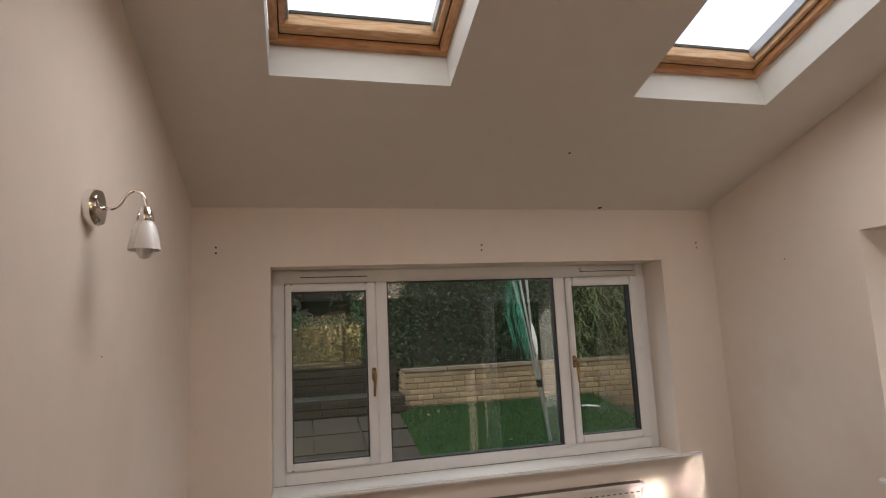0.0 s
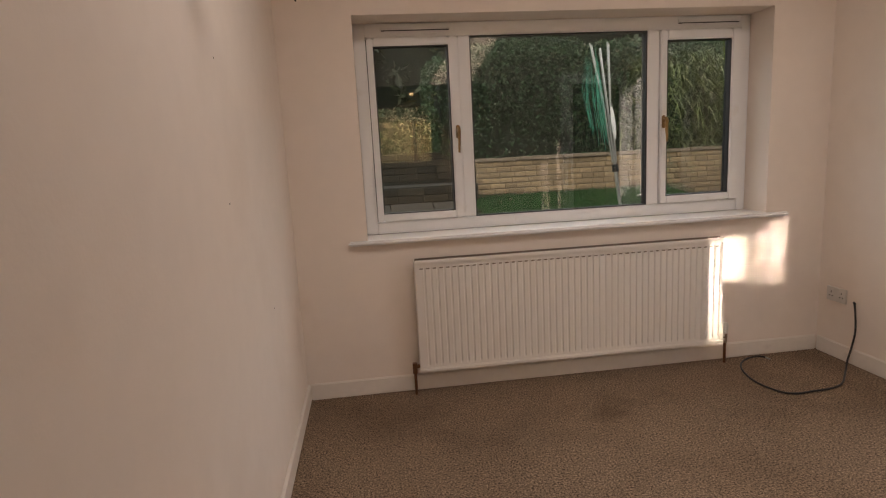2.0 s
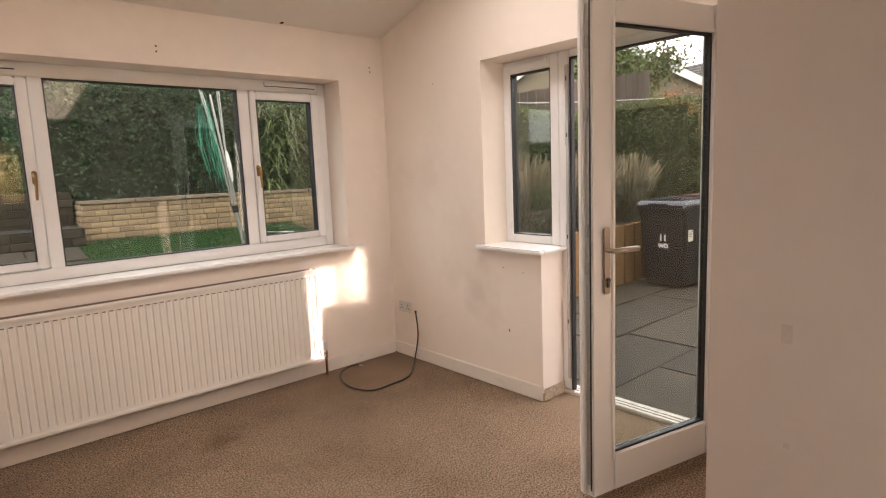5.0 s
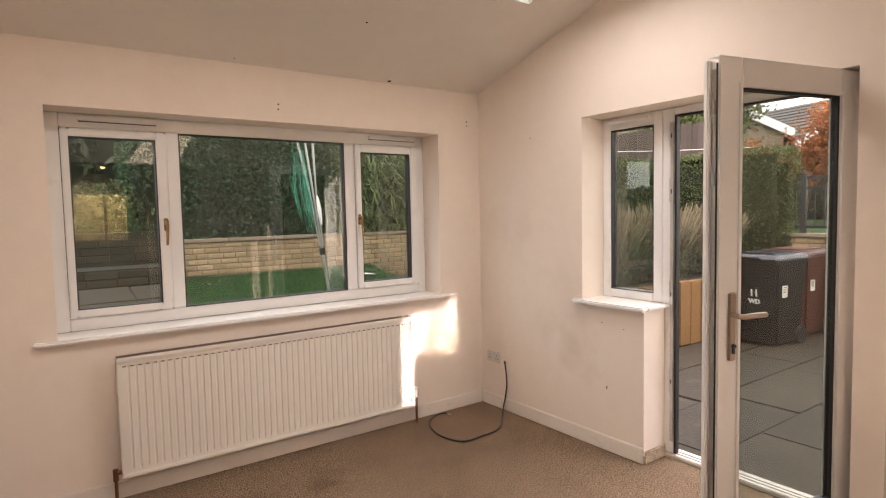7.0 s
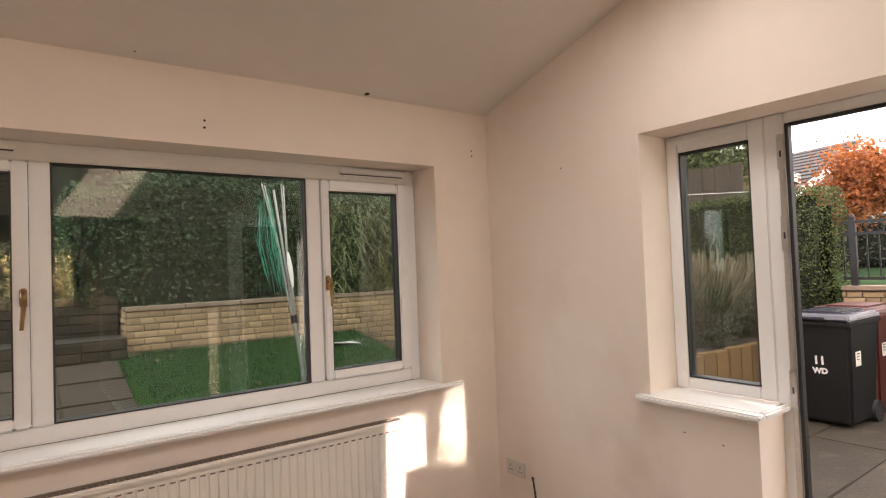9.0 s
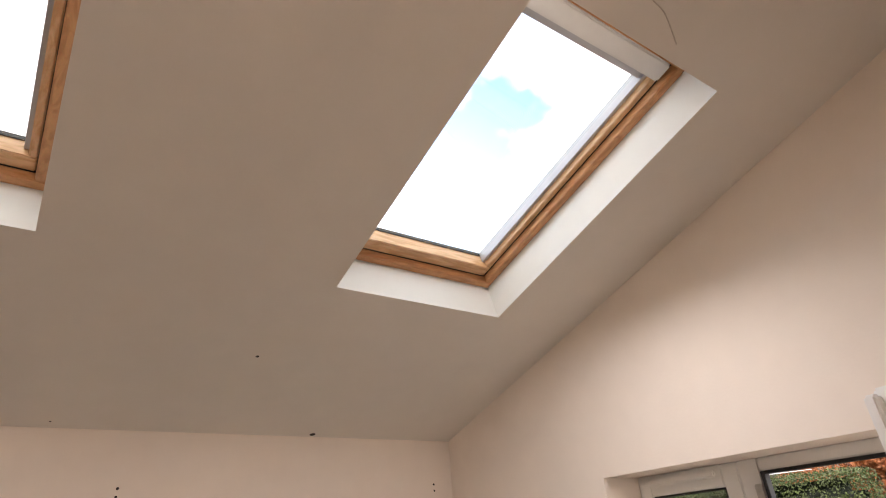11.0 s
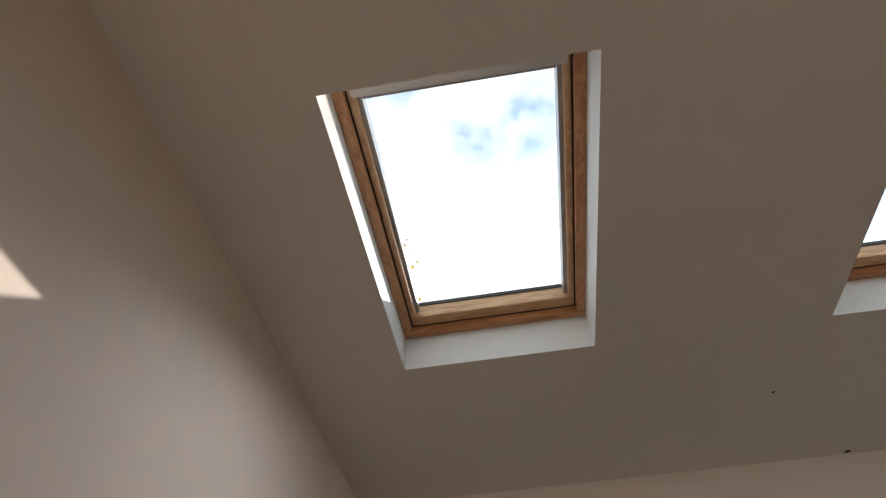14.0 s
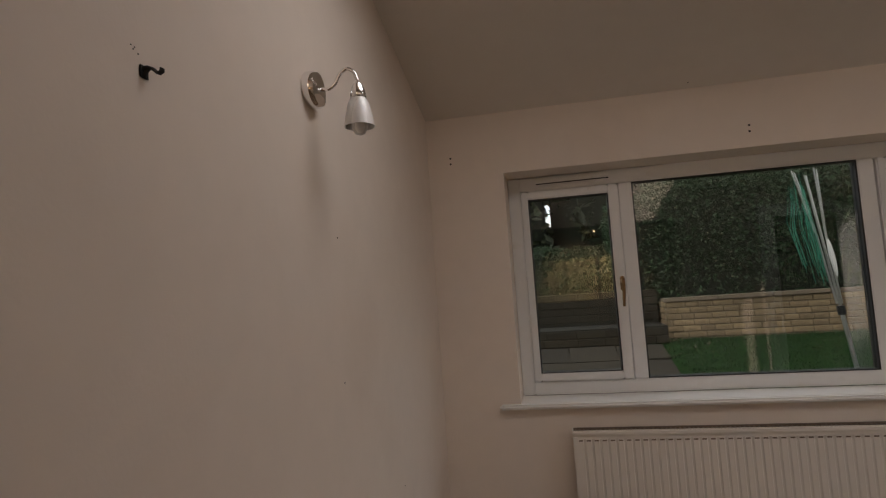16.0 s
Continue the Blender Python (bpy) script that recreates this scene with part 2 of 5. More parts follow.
# carpet: looped pile, trodden patches and a few stains
M_CARPET = material("beige_carpet", (0.262, 0.183, 0.122), 0.95, var=0.16, scale=6, bump=1.0, bump_scale=190, spec=0.1, stain=((0.14, 0.09, 0.055), 2.2, 0.50, 0.70, 0.38))
_n, _l = M_CARPET.node_tree.nodes, M_CARPET.node_tree.links
_b = _n["Principled BSDF"]
_src = _b.inputs["Base Color"].links[0].from_socket
_co, _ns, _mr, _mx = _n.new("ShaderNodeTexCoord"), _n.new("ShaderNodeTexNoise"), _n.new("ShaderNodeMapRange"), _n.new("ShaderNodeVectorMath")
_ns.inputs["Scale"].default_value, _ns.inputs["Detail"].default_value, _ns.inputs["Roughness"].default_value = 115, 5, 0.8
_l.new(_co.outputs["Object"], _ns.inputs["Vector"])
_mr.inputs[1].default_value, _mr.inputs[2].default_value, _mr.inputs[3].default_value, _mr.inputs[4].default_value = 0.40, 0.60, 0.20, 1.74
_l.new(_ns.outputs["Fac"], _mr.inputs[0])
_mx.operation = "SCALE"
_l.new(_src, _mx.inputs[0])
_l.new(_mr.outputs[0], _mx.inputs["Scale"])
_out = _mx.outputs[0]
# old spills, with ragged rims
_wob = _n.new("ShaderNodeTexNoise")
_wob.inputs["Scale"].default_value, _wob.inputs["Detail"].default_value = 7, 5
_l.new(_co.outputs["Object"], _wob.inputs["Vector"])
for _at, _r, _amt in (((1.11, 2.70, 0), 0.17, 0.5), ((0.72, 2.66, 0), 0.24, 0.2), ((1.0, 1.25, 0), 0.20, 0.22), ((0.25, 1.9, 0), 0.22, 0.15), ((2.0, 2.9, 0), 0.30, 0.2), ((0.0, 2.9, 0), 0.35, 0.2)):
    _d, _a, _q, _k, _m = _n.new("ShaderNodeVectorMath"), _n.new("ShaderNodeMath"), _n.new("ShaderNodeMapRange"), _n.new("ShaderNodeMath"), _n.new("ShaderNodeMix")
    _d.operation = "DISTANCE"
    _d.inputs[1].default_value = _at
    _l.new(_co.outputs["Object"], _d.inputs[0])
    _a.operation = "MULTIPLY_ADD"
    _l.new(_wob.outputs["Fac"], _a.inputs[0])
    _a.inputs[1].default_value = 0.45
    _l.new(_d.outputs["Value"], _a.inputs[2])
    _q.inputs[1].default_value, _q.inputs[2].default_value = _r + 0.24, _r + 0.05
    _l.new(_a.outputs[0], _q.inputs[0])
    _k.operation = "MULTIPLY"
    _k.inputs[1].default_value = _amt
    _l.new(_q.outputs[0], _k.inputs[0])
    _m.data_type = "RGBA"
    _m.inputs[7].default_value = (0.10, 0.06, 0.035, 1)
    _l.new(_k.outputs[0], _m.inputs["Factor"])
    _l.new(_out, _m.inputs[6])
    _out = _m.outputs[2]
_l.new(_out, _b.inputs["Base Color"])

M_BRICK = material("buff_garden_brick", (0.32, 0.22, 0.125), 0.9, var=0.22, scale=14, bump=0.4, bump_scale=45, rnd=0.26, stain=((0.07, 0.055, 0.035), 3.0, 0.46, 0.66, 0.72))
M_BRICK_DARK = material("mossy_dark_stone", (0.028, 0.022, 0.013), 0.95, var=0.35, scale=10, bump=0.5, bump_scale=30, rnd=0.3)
M_MORTAR = material("sandy_mortar", (0.15, 0.115, 0.078), 0.95, var=0.15, scale=20, bump=0.3)
M_COPING = material("weathered_coping", (0.20, 0.15, 0.105), 0.9, var=0.2, scale=12, bump=0.3, rnd=0.15)
M_LAWN = material("short_lawn_turf", (0.012, 0.042, 0.009), 0.9, var=0.35, scale=18, bump=0.6, bump_scale=60, spec=0.1)
M_GRASS = material("grass_blade", (0.014, 0.050, 0.011), 0.6, var=0.2, island=0.35)
M_SLAB = material("weathered_paving_slab", (0.034, 0.026, 0.014), 0.85, var=0.42, scale=9, bump=0.5, bump_scale=28, rnd=0.16, stain=((0.075, 0.062, 0.040), 4.5, 0.55, 0.72, 0.6))
M_JOINT = material("dirty_paving_joint", (0.022, 0.020, 0.013), 0.95, var=0.3, scale=20, bump=0.4)
M_SOIL = material("dark_soil", (0.05, 0.038, 0.026), 0.95, var=0.3, scale=20, bump=0.6)
M_LEAF = material("laurel_leaf", (0.030, 0.060, 0.026), 0.62, var=0.15, island=0.5, spec=0.3)
M_PRIVET = material("clipped_hedge_leaf", (0.066, 0.088, 0.020), 0.75, var=0.15, island=0.4)
M_STRAP = material("strappy_garden_grass_leaf", (0.12, 0.15, 0.05), 0.5, var=0.15, island=0.5)
M_LAV = material("dry_lavender_stem", (0.17, 0.14, 0.085), 0.8, var=0.15, island=0.45)
M_LAVLEAF = material("grey_green_lavender_leaf", (0.09, 0.10, 0.06), 0.75, var=0.15, island=0.45)
M_RED = material("red_autumn_leaf", (0.30, 0.105, 0.032), 0.55, var=0.15, island=0.6)
M_YELLOW = material("yellow_autumn_leaf", (0.55, 0.36, 0.03), 0.55, var=0.15, island=0.5)
for _m, _c in ((M_RED, (0.45, 0.15, 0.05)), (M_YELLOW, (0.80, 0.58, 0.08))):
    _n, _l = _m.node_tree.nodes, _m.node_tree.links
    _t, _x = _n.new("ShaderNodeBsdfTranslucent"), _n.new("ShaderNodeMixShader")
    _t.inputs["Color"].default_value = (*_c, 1)
    _x.inputs[0].default_value = 0.45
    _l.new(_n["Principled BSDF"].outputs[0], _x.inputs[1])
    _l.new(_t.outputs[0], _x.inputs[2])
    _l.new(_x.outputs[0], _n["Material Output"].inputs["Surface"])
M_BARK = material("tree_bark", (0.09, 0.07, 0.05), 0.9, var=0.25, scale=12, bump=0.5)
M_CONIFER = material("conifer_needles", (0.03, 0.04, 0.018), 0.7, var=0.15, island=0.5)
M_TIMBER = material("brown_sleeper_timber", (0.21, 0.115, 0.042), 0.85, var=0.22, scale=9, bump=0.35, rnd=0.15)
M_FENCE = material("dark_fence_board", (0.085, 0.062, 0.05), 0.9, var=0.22, scale=10, rnd=0.2)
M_BIN = material("black_bin_plastic", (0.010, 0.010, 0.010), 0.6, var=0.12, scale=8, spec=0.25)
M_BIN_RED = material("maroon_bin_plastic", (0.085, 0.025, 0.018), 0.42, var=0.12, scale=8)
M_BIN_GREEN = material("green_bin_plastic", (0.05, 0.10, 0.065), 0.42, var=0.12, scale=8)
M_LID = material("grey_blue_bin_lid", (0.035, 0.035, 0.045), 0.25, var=0.12, scale=8)
M_RUBBER = material("tyre_rubber", (0.015, 0.015, 0.015), 0.7, var=0.1)
M_WHITE = material("white_marker_paint", (0.75, 0.73, 0.70), 0.6, var=0.08)
M_LABEL = material("white_printed_label", (0.72, 0.68, 0.58), 0.5, var=0.08)
M_LINE = material("green_plastic_washing_line", (0.03, 0.30, 0.20), 0.45, var=0.15, island=0.3)
M_ALU = material("dull_aluminium_tube", (0.50, 0.50, 0.49), 0.35, metal=0.9, var=0.12)
# tan lowered so that the colour holds the shade on the houses
M_RENDER = material("shaded_tan_render", (0.23, 0.18, 0.13), 0.9, var=0.1, scale=4)
M_ROOF = material("grey_roof_tile", (0.040, 0.038, 0.038), 0.85, var=0.2, scale=8, rnd=0.15)
M_GABLE = material("white_bargeboard", (0.72, 0.71, 0.68), 0.5, var=0.04)
M_PANE = material("dark_far_window_pane", (0.03, 0.035, 0.04), 0.1)

M_BULB = bpy.data.materials.new("lit_lamp")
M_BULB.use_nodes = True
_b = M_BULB.node_tree.nodes["Principled BSDF"]
_b.inputs["Emission Color"].default_value = (1.0, 0.62, 0.28, 1)
_b.inputs["Emission Strength"].default_value = 25

# ---- building helpers ----


def finish(name, bm, mats, parent=None, label="", smooth=False):
    me = bpy.data.meshes.new(name)
    bm.normal_update()
    bm.to_mesh(me)
    bm.free()
    for m in (mats if isinstance(mats, (list, tuple)) else [mats]):
        me.materials.append(m)
    if smooth:
        me.shade_smooth()
        me.set_sharp_from_angle(angle=radians(40))
    ob = new(name, me)
    if parent is not None:
        ob.parent = parent
        ob.matrix_parent_inverse = Matrix()
    if label:
        ob["label"] = label
    return ob


def part(name, bm, mat, parent, label="", smooth=False):
    return finish(name, bm, mat, parent, label, smooth)


def empty(name, at, label, category, group="", kind="", rz=0):
    ob = new(name)
    ob.matrix_world = pose(*at, 0, 0, rz)
    ob.empty_display_size = 0.1
    return tagged(ob, label, category, group, kind)


def structure(name, bm, mats, label, category):
    return tagged(finish(name, bm, mats), label, category, "", "structure")


def box(bm, x0, x1, y0, y1, z0, z1, bevel=0.0, m=None, slot=0):
    """A box between two corners, with worn edges if bevel is given."""
    r = bmesh.ops.create_cube(bm, size=1)
    vs = r["verts"]
    mm = Matrix.Translation(((x0 + x1) / 2, (y0 + y1) / 2, (z0 + z1) / 2)) @ Matrix.Diagonal((abs(x1 - x0), abs(y1 - y0), abs(z1 - z0), 1))
    bmesh.ops.transform(bm, matrix=(m @ mm) if m else mm, verts=vs)
    faces = set(f for v in vs for f in v.link_faces)
    for f in faces:
        f.material_index = slot
    if bevel:
        edges = list({e for v in vs for e in v.link_edges})
        bmesh.ops.bevel(bm, geom=edges, offset=bevel, segments=2, affect="EDGES", clamp_overlap=True)
    return bm


def B(*a, **k):
    return box(bmesh.new(), *a, **k)


def tube(bm, pts, r, seg=8, caps=True, r1=None):
    """A round rod along a run of points."""
    pts = [Vector(p) for p in pts]
    rings, up = [], None
    for i, p in enumerate(pts):
        d = (pts[min(i + 1, len(pts) - 1)] - pts[max(i - 1, 0)]).normalized()
        if up is None:
            up = d.orthogonal().normalized()
        up = (up - d * up.dot(d))
        up = up.normalized() if up.length > 1e-6 else d.orthogonal().normalized()
        side = d.cross(up)
        rr = r if r1 is None else r + (r1 - r) * i / max(1, len(pts) - 1)
        rings.append([bm.verts.new(p + rr * (math.cos(a) * up + math.sin(a) * side)) for a in (2 * math.pi * k / seg for k in range(seg))])
    for a, b in zip(rings, rings[1:]):
        for k in range(seg):
            bm.faces.new((a[k], a[(k + 1) % seg], b[(k + 1) % seg], b[k])).smooth = True
    if caps:
        bm.faces.new(rings[0][::-1])
        bm.faces.new(rings[-1])
    return bm


def spline(pts, per=8):
    """A smooth run through the points (Catmull-Rom)."""
    p = [Vector(q) for q in pts]
    p = [2 * p[0] - p[1]] + p + [2 * p[-1] - p[-2]]
    out = []
    for i in range(1, len(p) - 2):
        for k in range(per):
            t = k / per
            out.append(0.5 * (2 * p[i] + (p[i + 1] - p[i - 1]) * t + (2 * p[i - 1] - 5 * p[i] + 4 * p[i + 1] - p[i + 2]) * t * t + (3 * p[i] - p[i - 1] - 3 * p[i + 1] + p[i + 2]) * t ** 3))
    return out + [p[-2]]


def lathe(bm, profile, m, seg=24, close=True):
    """Turn (radius, height) pairs about the local z axis."""
    rings = []
    for r, h in profile:
        rings.append([bm.verts.new(m @ Vector((r * math.cos(2 * math.pi * k / seg), r * math.sin(2 * math.pi * k / seg), h))) for k in range(seg)])
    for a, b in zip(rings, rings[1:]):
        for k in range(seg):
            bm.faces.new((a[k], a[(k + 1) % seg], b[(k + 1) % seg], b[k])).smooth = True
    if close:
        bm.faces.new(rings[0][::-1])
        bm.faces.new(rings[-1])
    return bm


def prism(bm, poly, x0, x1, slot=0):
    """A (y, z) outline pushed through from x0 to x1."""
    a = [bm.verts.new((x0, y, z)) for y, z in poly]
    b = [bm.verts.new((x1, y, z)) for y, z in poly]
    n = len(poly)
    fs = [bm.faces.new(a[::-1]), bm.faces.new(b)] + [bm.faces.new((a[i], a[(i + 1) % n], b[(i + 1) % n], b[i])) for i in range(n)]
    for f in fs:
        f.material_index = slot
    bmesh.ops.recalc_face_normals(bm, faces=fs)
    return bm


def leaves(name, centres, size, mat, rng, parent=None, label="", aspect=0.5, up=None):
    """Many small folded leaves, each four corners and two triangles, round the given centres."""
    n = len(centres)
    d = rng.normal(size=(n, 3))
    if up is not None:
        d = d * up[1] + np.array(up[0])
    d /= np.linalg.norm(d, axis=1)[:, None]
    e = np.cross(d, rng.normal(size=(n, 3)))
    e /= np.linalg.norm(e, axis=1)[:, None] + 1e-9
    nn = np.cross(d, e)
    s = (size * rng.uniform(0.6, 1.35, size=n))[:, None]
    v = np.stack([centres - d * s * 0.5, centres + e * s * aspect * 0.5 + nn * s * 0.08, centres + d * s * 0.5, centres - e * s * aspect * 0.5 + nn * s * 0.08], axis=1).reshape(-1, 3)
    f = np.arange(n * 4).reshape(n, 4)
    me = bpy.data.meshes.new(name)
    me.from_pydata(v.tolist(), [], f.tolist())
    me.materials.append(mat)
    ob = new(name, me)
    if parent is not None:
        ob.parent = parent
        ob.matrix_parent_inverse = parent.matrix_world.inverted()
    if label:
        ob["label"] = label
    return ob


RNG = np.random.default_rng(5)

# ---- the room: shell ----
XL, XR, YF, YB, YK = -0.455, 2.69, 3.237, 0.23, -3.2     # side walls, window wall, beam, kitchen's back wall
EAVE, SLOPE, T = 2.381, 0.300, 0.28
XN = 1.40                                               # near wall beside the opening


def roof(y):
    return EAVE + SLOPE * (YF - y)


WX0, WX1, WZ0, WZ1 = -0.062, 2.308, 0.868, 2.060        # window opening
DY0, DY1, DZ1, SY1, SZ0 = 0.735, 1.77, 2.064, 2.222, 0.905   # door and sidelight opening

bm = bmesh.new()
box(bm, XL - 0.3, WX0, YF, YF + T, -0.1, EAVE + 0.02)
box(bm, WX1, XR + 0.3, YF, YF + T, -0.1, EAVE + 0.02)
box(bm, WX0, WX1, YF, YF + T, -0.1, WZ0)
box(bm, WX0, WX1, YF, YF + T, WZ1, EAVE + 0.02)
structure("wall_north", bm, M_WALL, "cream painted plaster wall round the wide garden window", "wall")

bm = bmesh.new()
XO = XR + 0.30
prism(bm, [(SY1, -0.1), (YF, -0.1), (YF, roof(YF) + 0.02), (SY1, roof(SY1) + 0.02)], XR, XO)
prism(bm, [(YB - 0.3, -0.1), (DY0, -0.1), (DY0, roof(DY0) + 0.02), (YB - 0.3, roof(YB - 0.3) + 0.02)], XR, XO)
prism(bm, [(DY0, DZ1), (SY1, DZ1), (SY1, roof(SY1) + 0.02), (DY0, roof(DY0) + 0.02)], XR, XO)
prism(bm, [(DY1, -0.1), (SY1, -0.1), (SY1, SZ0), (DY1, SZ0)], XR, XO)
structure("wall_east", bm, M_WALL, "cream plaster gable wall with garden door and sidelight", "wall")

bm = prism(bmesh.new(), [(-0.85, -0.1), (YF, -0.1), (YF, roof(YF) + 0.02), (YB - 0.2, roof(YB - 0.2) + 0.02), (YB - 0.2, 2.6), (-0.85, 2.6)], XL - 0.3, XL)
box(bm, XL - 0.3, XL, YK, -2.55, -0.1, 2.6)
box(bm, XL - 0.3, XL, -2.55, -0.85, -0.1, 0.98)
box(bm, XL - 0.3, XL, -2.55, -0.85, 2.12, 2.6)
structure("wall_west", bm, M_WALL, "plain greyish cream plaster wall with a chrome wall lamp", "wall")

ZL = 2.066                                             # underside of the lintel
bm = bmesh.new()
box(bm, XL, XR + 0.3, YB - 0.3, YB, ZL + 0.012, 3.75)
structure("wall_south", bm, M_WALL, "plastered beam over the wide opening to the kitchen", "wall")
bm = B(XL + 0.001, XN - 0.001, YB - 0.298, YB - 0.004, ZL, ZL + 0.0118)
structure("lintel", bm, M_LINTEL_SHADE, "underside of the lintel, its shade painted dark", "lintel")
bm = bmesh.new()
rj = np.random.default_rng(2)
for i in range(70):
    x = XL + 0.02 + i * 0.0245
    box(bm, x, x + rj.uniform(0.006, 0.024), YB - 0.0038, YB + rj.uniform(0.0002, 0.001), ZL + 0.0085 + rj.uniform(0, 0.0015), ZL + 0.0119)
structure("trim_2", bm, M_LINING, "ragged white plaster bead along the lintel", "trim")
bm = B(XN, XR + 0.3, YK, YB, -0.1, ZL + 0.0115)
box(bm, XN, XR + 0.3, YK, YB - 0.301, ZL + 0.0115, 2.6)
structure("wall_return", bm, M_WALL_SHADED, "plain scuffed plaster wall beside the kitchen opening, shade in its colour", "wall")
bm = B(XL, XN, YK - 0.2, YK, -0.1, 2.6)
structure("wall_kitchen_back", bm, M_KITCHEN_SHADE, "plain wall at the back of the kitchen", "wall")
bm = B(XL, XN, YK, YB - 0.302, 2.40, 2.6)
structure("ceiling_kitchen", bm, M_KITCHEN_SHADE, "flat kitchen ceiling with a lamp, its dimness put in the colour", "ceiling")
bm = B(XL - 0.2, XR + 0.02, YK - 0.2, YF + 0.02, -0.12, 0.0)
box(bm, XR + 0.0201, XR + 0.194, 0.70, 1.80, -0.12, 0.0)
structure("floor", bm, M_CARPET, "worn beige loop-pile carpet with brown stains", "floor")

# sloped ceiling with two deep light wells, in its own frame: x across, v up the slope, n out of the roof
ANG = math.atan(SLOPE)
ROOF = Matrix.Translation((0, YF, EAVE)) @ Matrix(((1, 0, 0, 0), (0, -math.cos(ANG), math.sin(ANG), 0), (0, math.sin(ANG), math.cos(ANG), 0), (0, 0, 0, 1)))
V0, V1, NT = 1.039, 2.176, 0.155
SK = ((-0.018, 0.702), (1.554, 2.268))
VTOP = (YF - YB + 0.02) / math.cos(ANG)


def slab(bm, x0, x1, v0, v1):
    """One field of the ceiling; its cut edges are the painted linings."""
    c = [(x, v, n) for n in (0, NT) for x, v in ((x0, v0), (x1, v0), (x1, v1), (x0, v1))]
    vs = [bm.verts.new(ROOF @ Vector(p)) for p in c]
    for i, q in enumerate(((0, 1, 2, 3), (4, 7, 6, 5), (0, 4, 5, 1), (1, 5, 6, 2), (2, 6, 7, 3), (3, 7, 4, 0))):
        f = bm.faces.new([vs[k] for k in q])
        f.material_index = 0 if i < 2 else 1
    return bm


bm = bmesh.new()
slab(bm, XL - 0.3, XR + 0.3, -0.3, V0)
slab(bm, XL - 0.3, XR + 0.3, V1, VTOP)
slab(bm, XL - 0.3, SK[0][0], V0, V1)
slab(bm, SK[0][1], SK[1][0], V0, V1)
slab(bm, SK[1][1], XR + 0.3, V0, V1)
bmesh.ops.recalc_face_normals(bm, faces=bm.faces[:])
structure("ceiling", bm, [M_CEIL, M_LINING], "sloped greyish plaster ceiling with white skylight linings", "ceiling")


def roof_box(bm, x0, x1, v0, v1, n0, n1, bevel=0.003):
    box(bm, x0, x1, v0, v1, n0, n1, bevel, m=ROOF)
    return bm


# outer roof round the wells, so that light enters only by the panes
bm = bmesh.new()
for a in ((XL - 0.6, XR + 0.6, -0.5, V0 - 0.02), (XL - 0.6, XR + 0.6, V1 + 0.02, VTOP + 0.3), (XL - 0.6, SK[0][0] - 0.02, V0 - 0.02, V1 + 0.02), (SK[0][1] + 0.02, SK[1][0] - 0.02, V0 - 0.02, V1 + 0.02), (SK[1][1] + 0.02, XR + 0.6, V0 - 0.02, V1 + 0.02)):
    roof_box(bm, *a, NT + 0.002, 0.255, 0)
structure("roof", bm, M_ROOF, "shallow tiled extension roof", "roof")


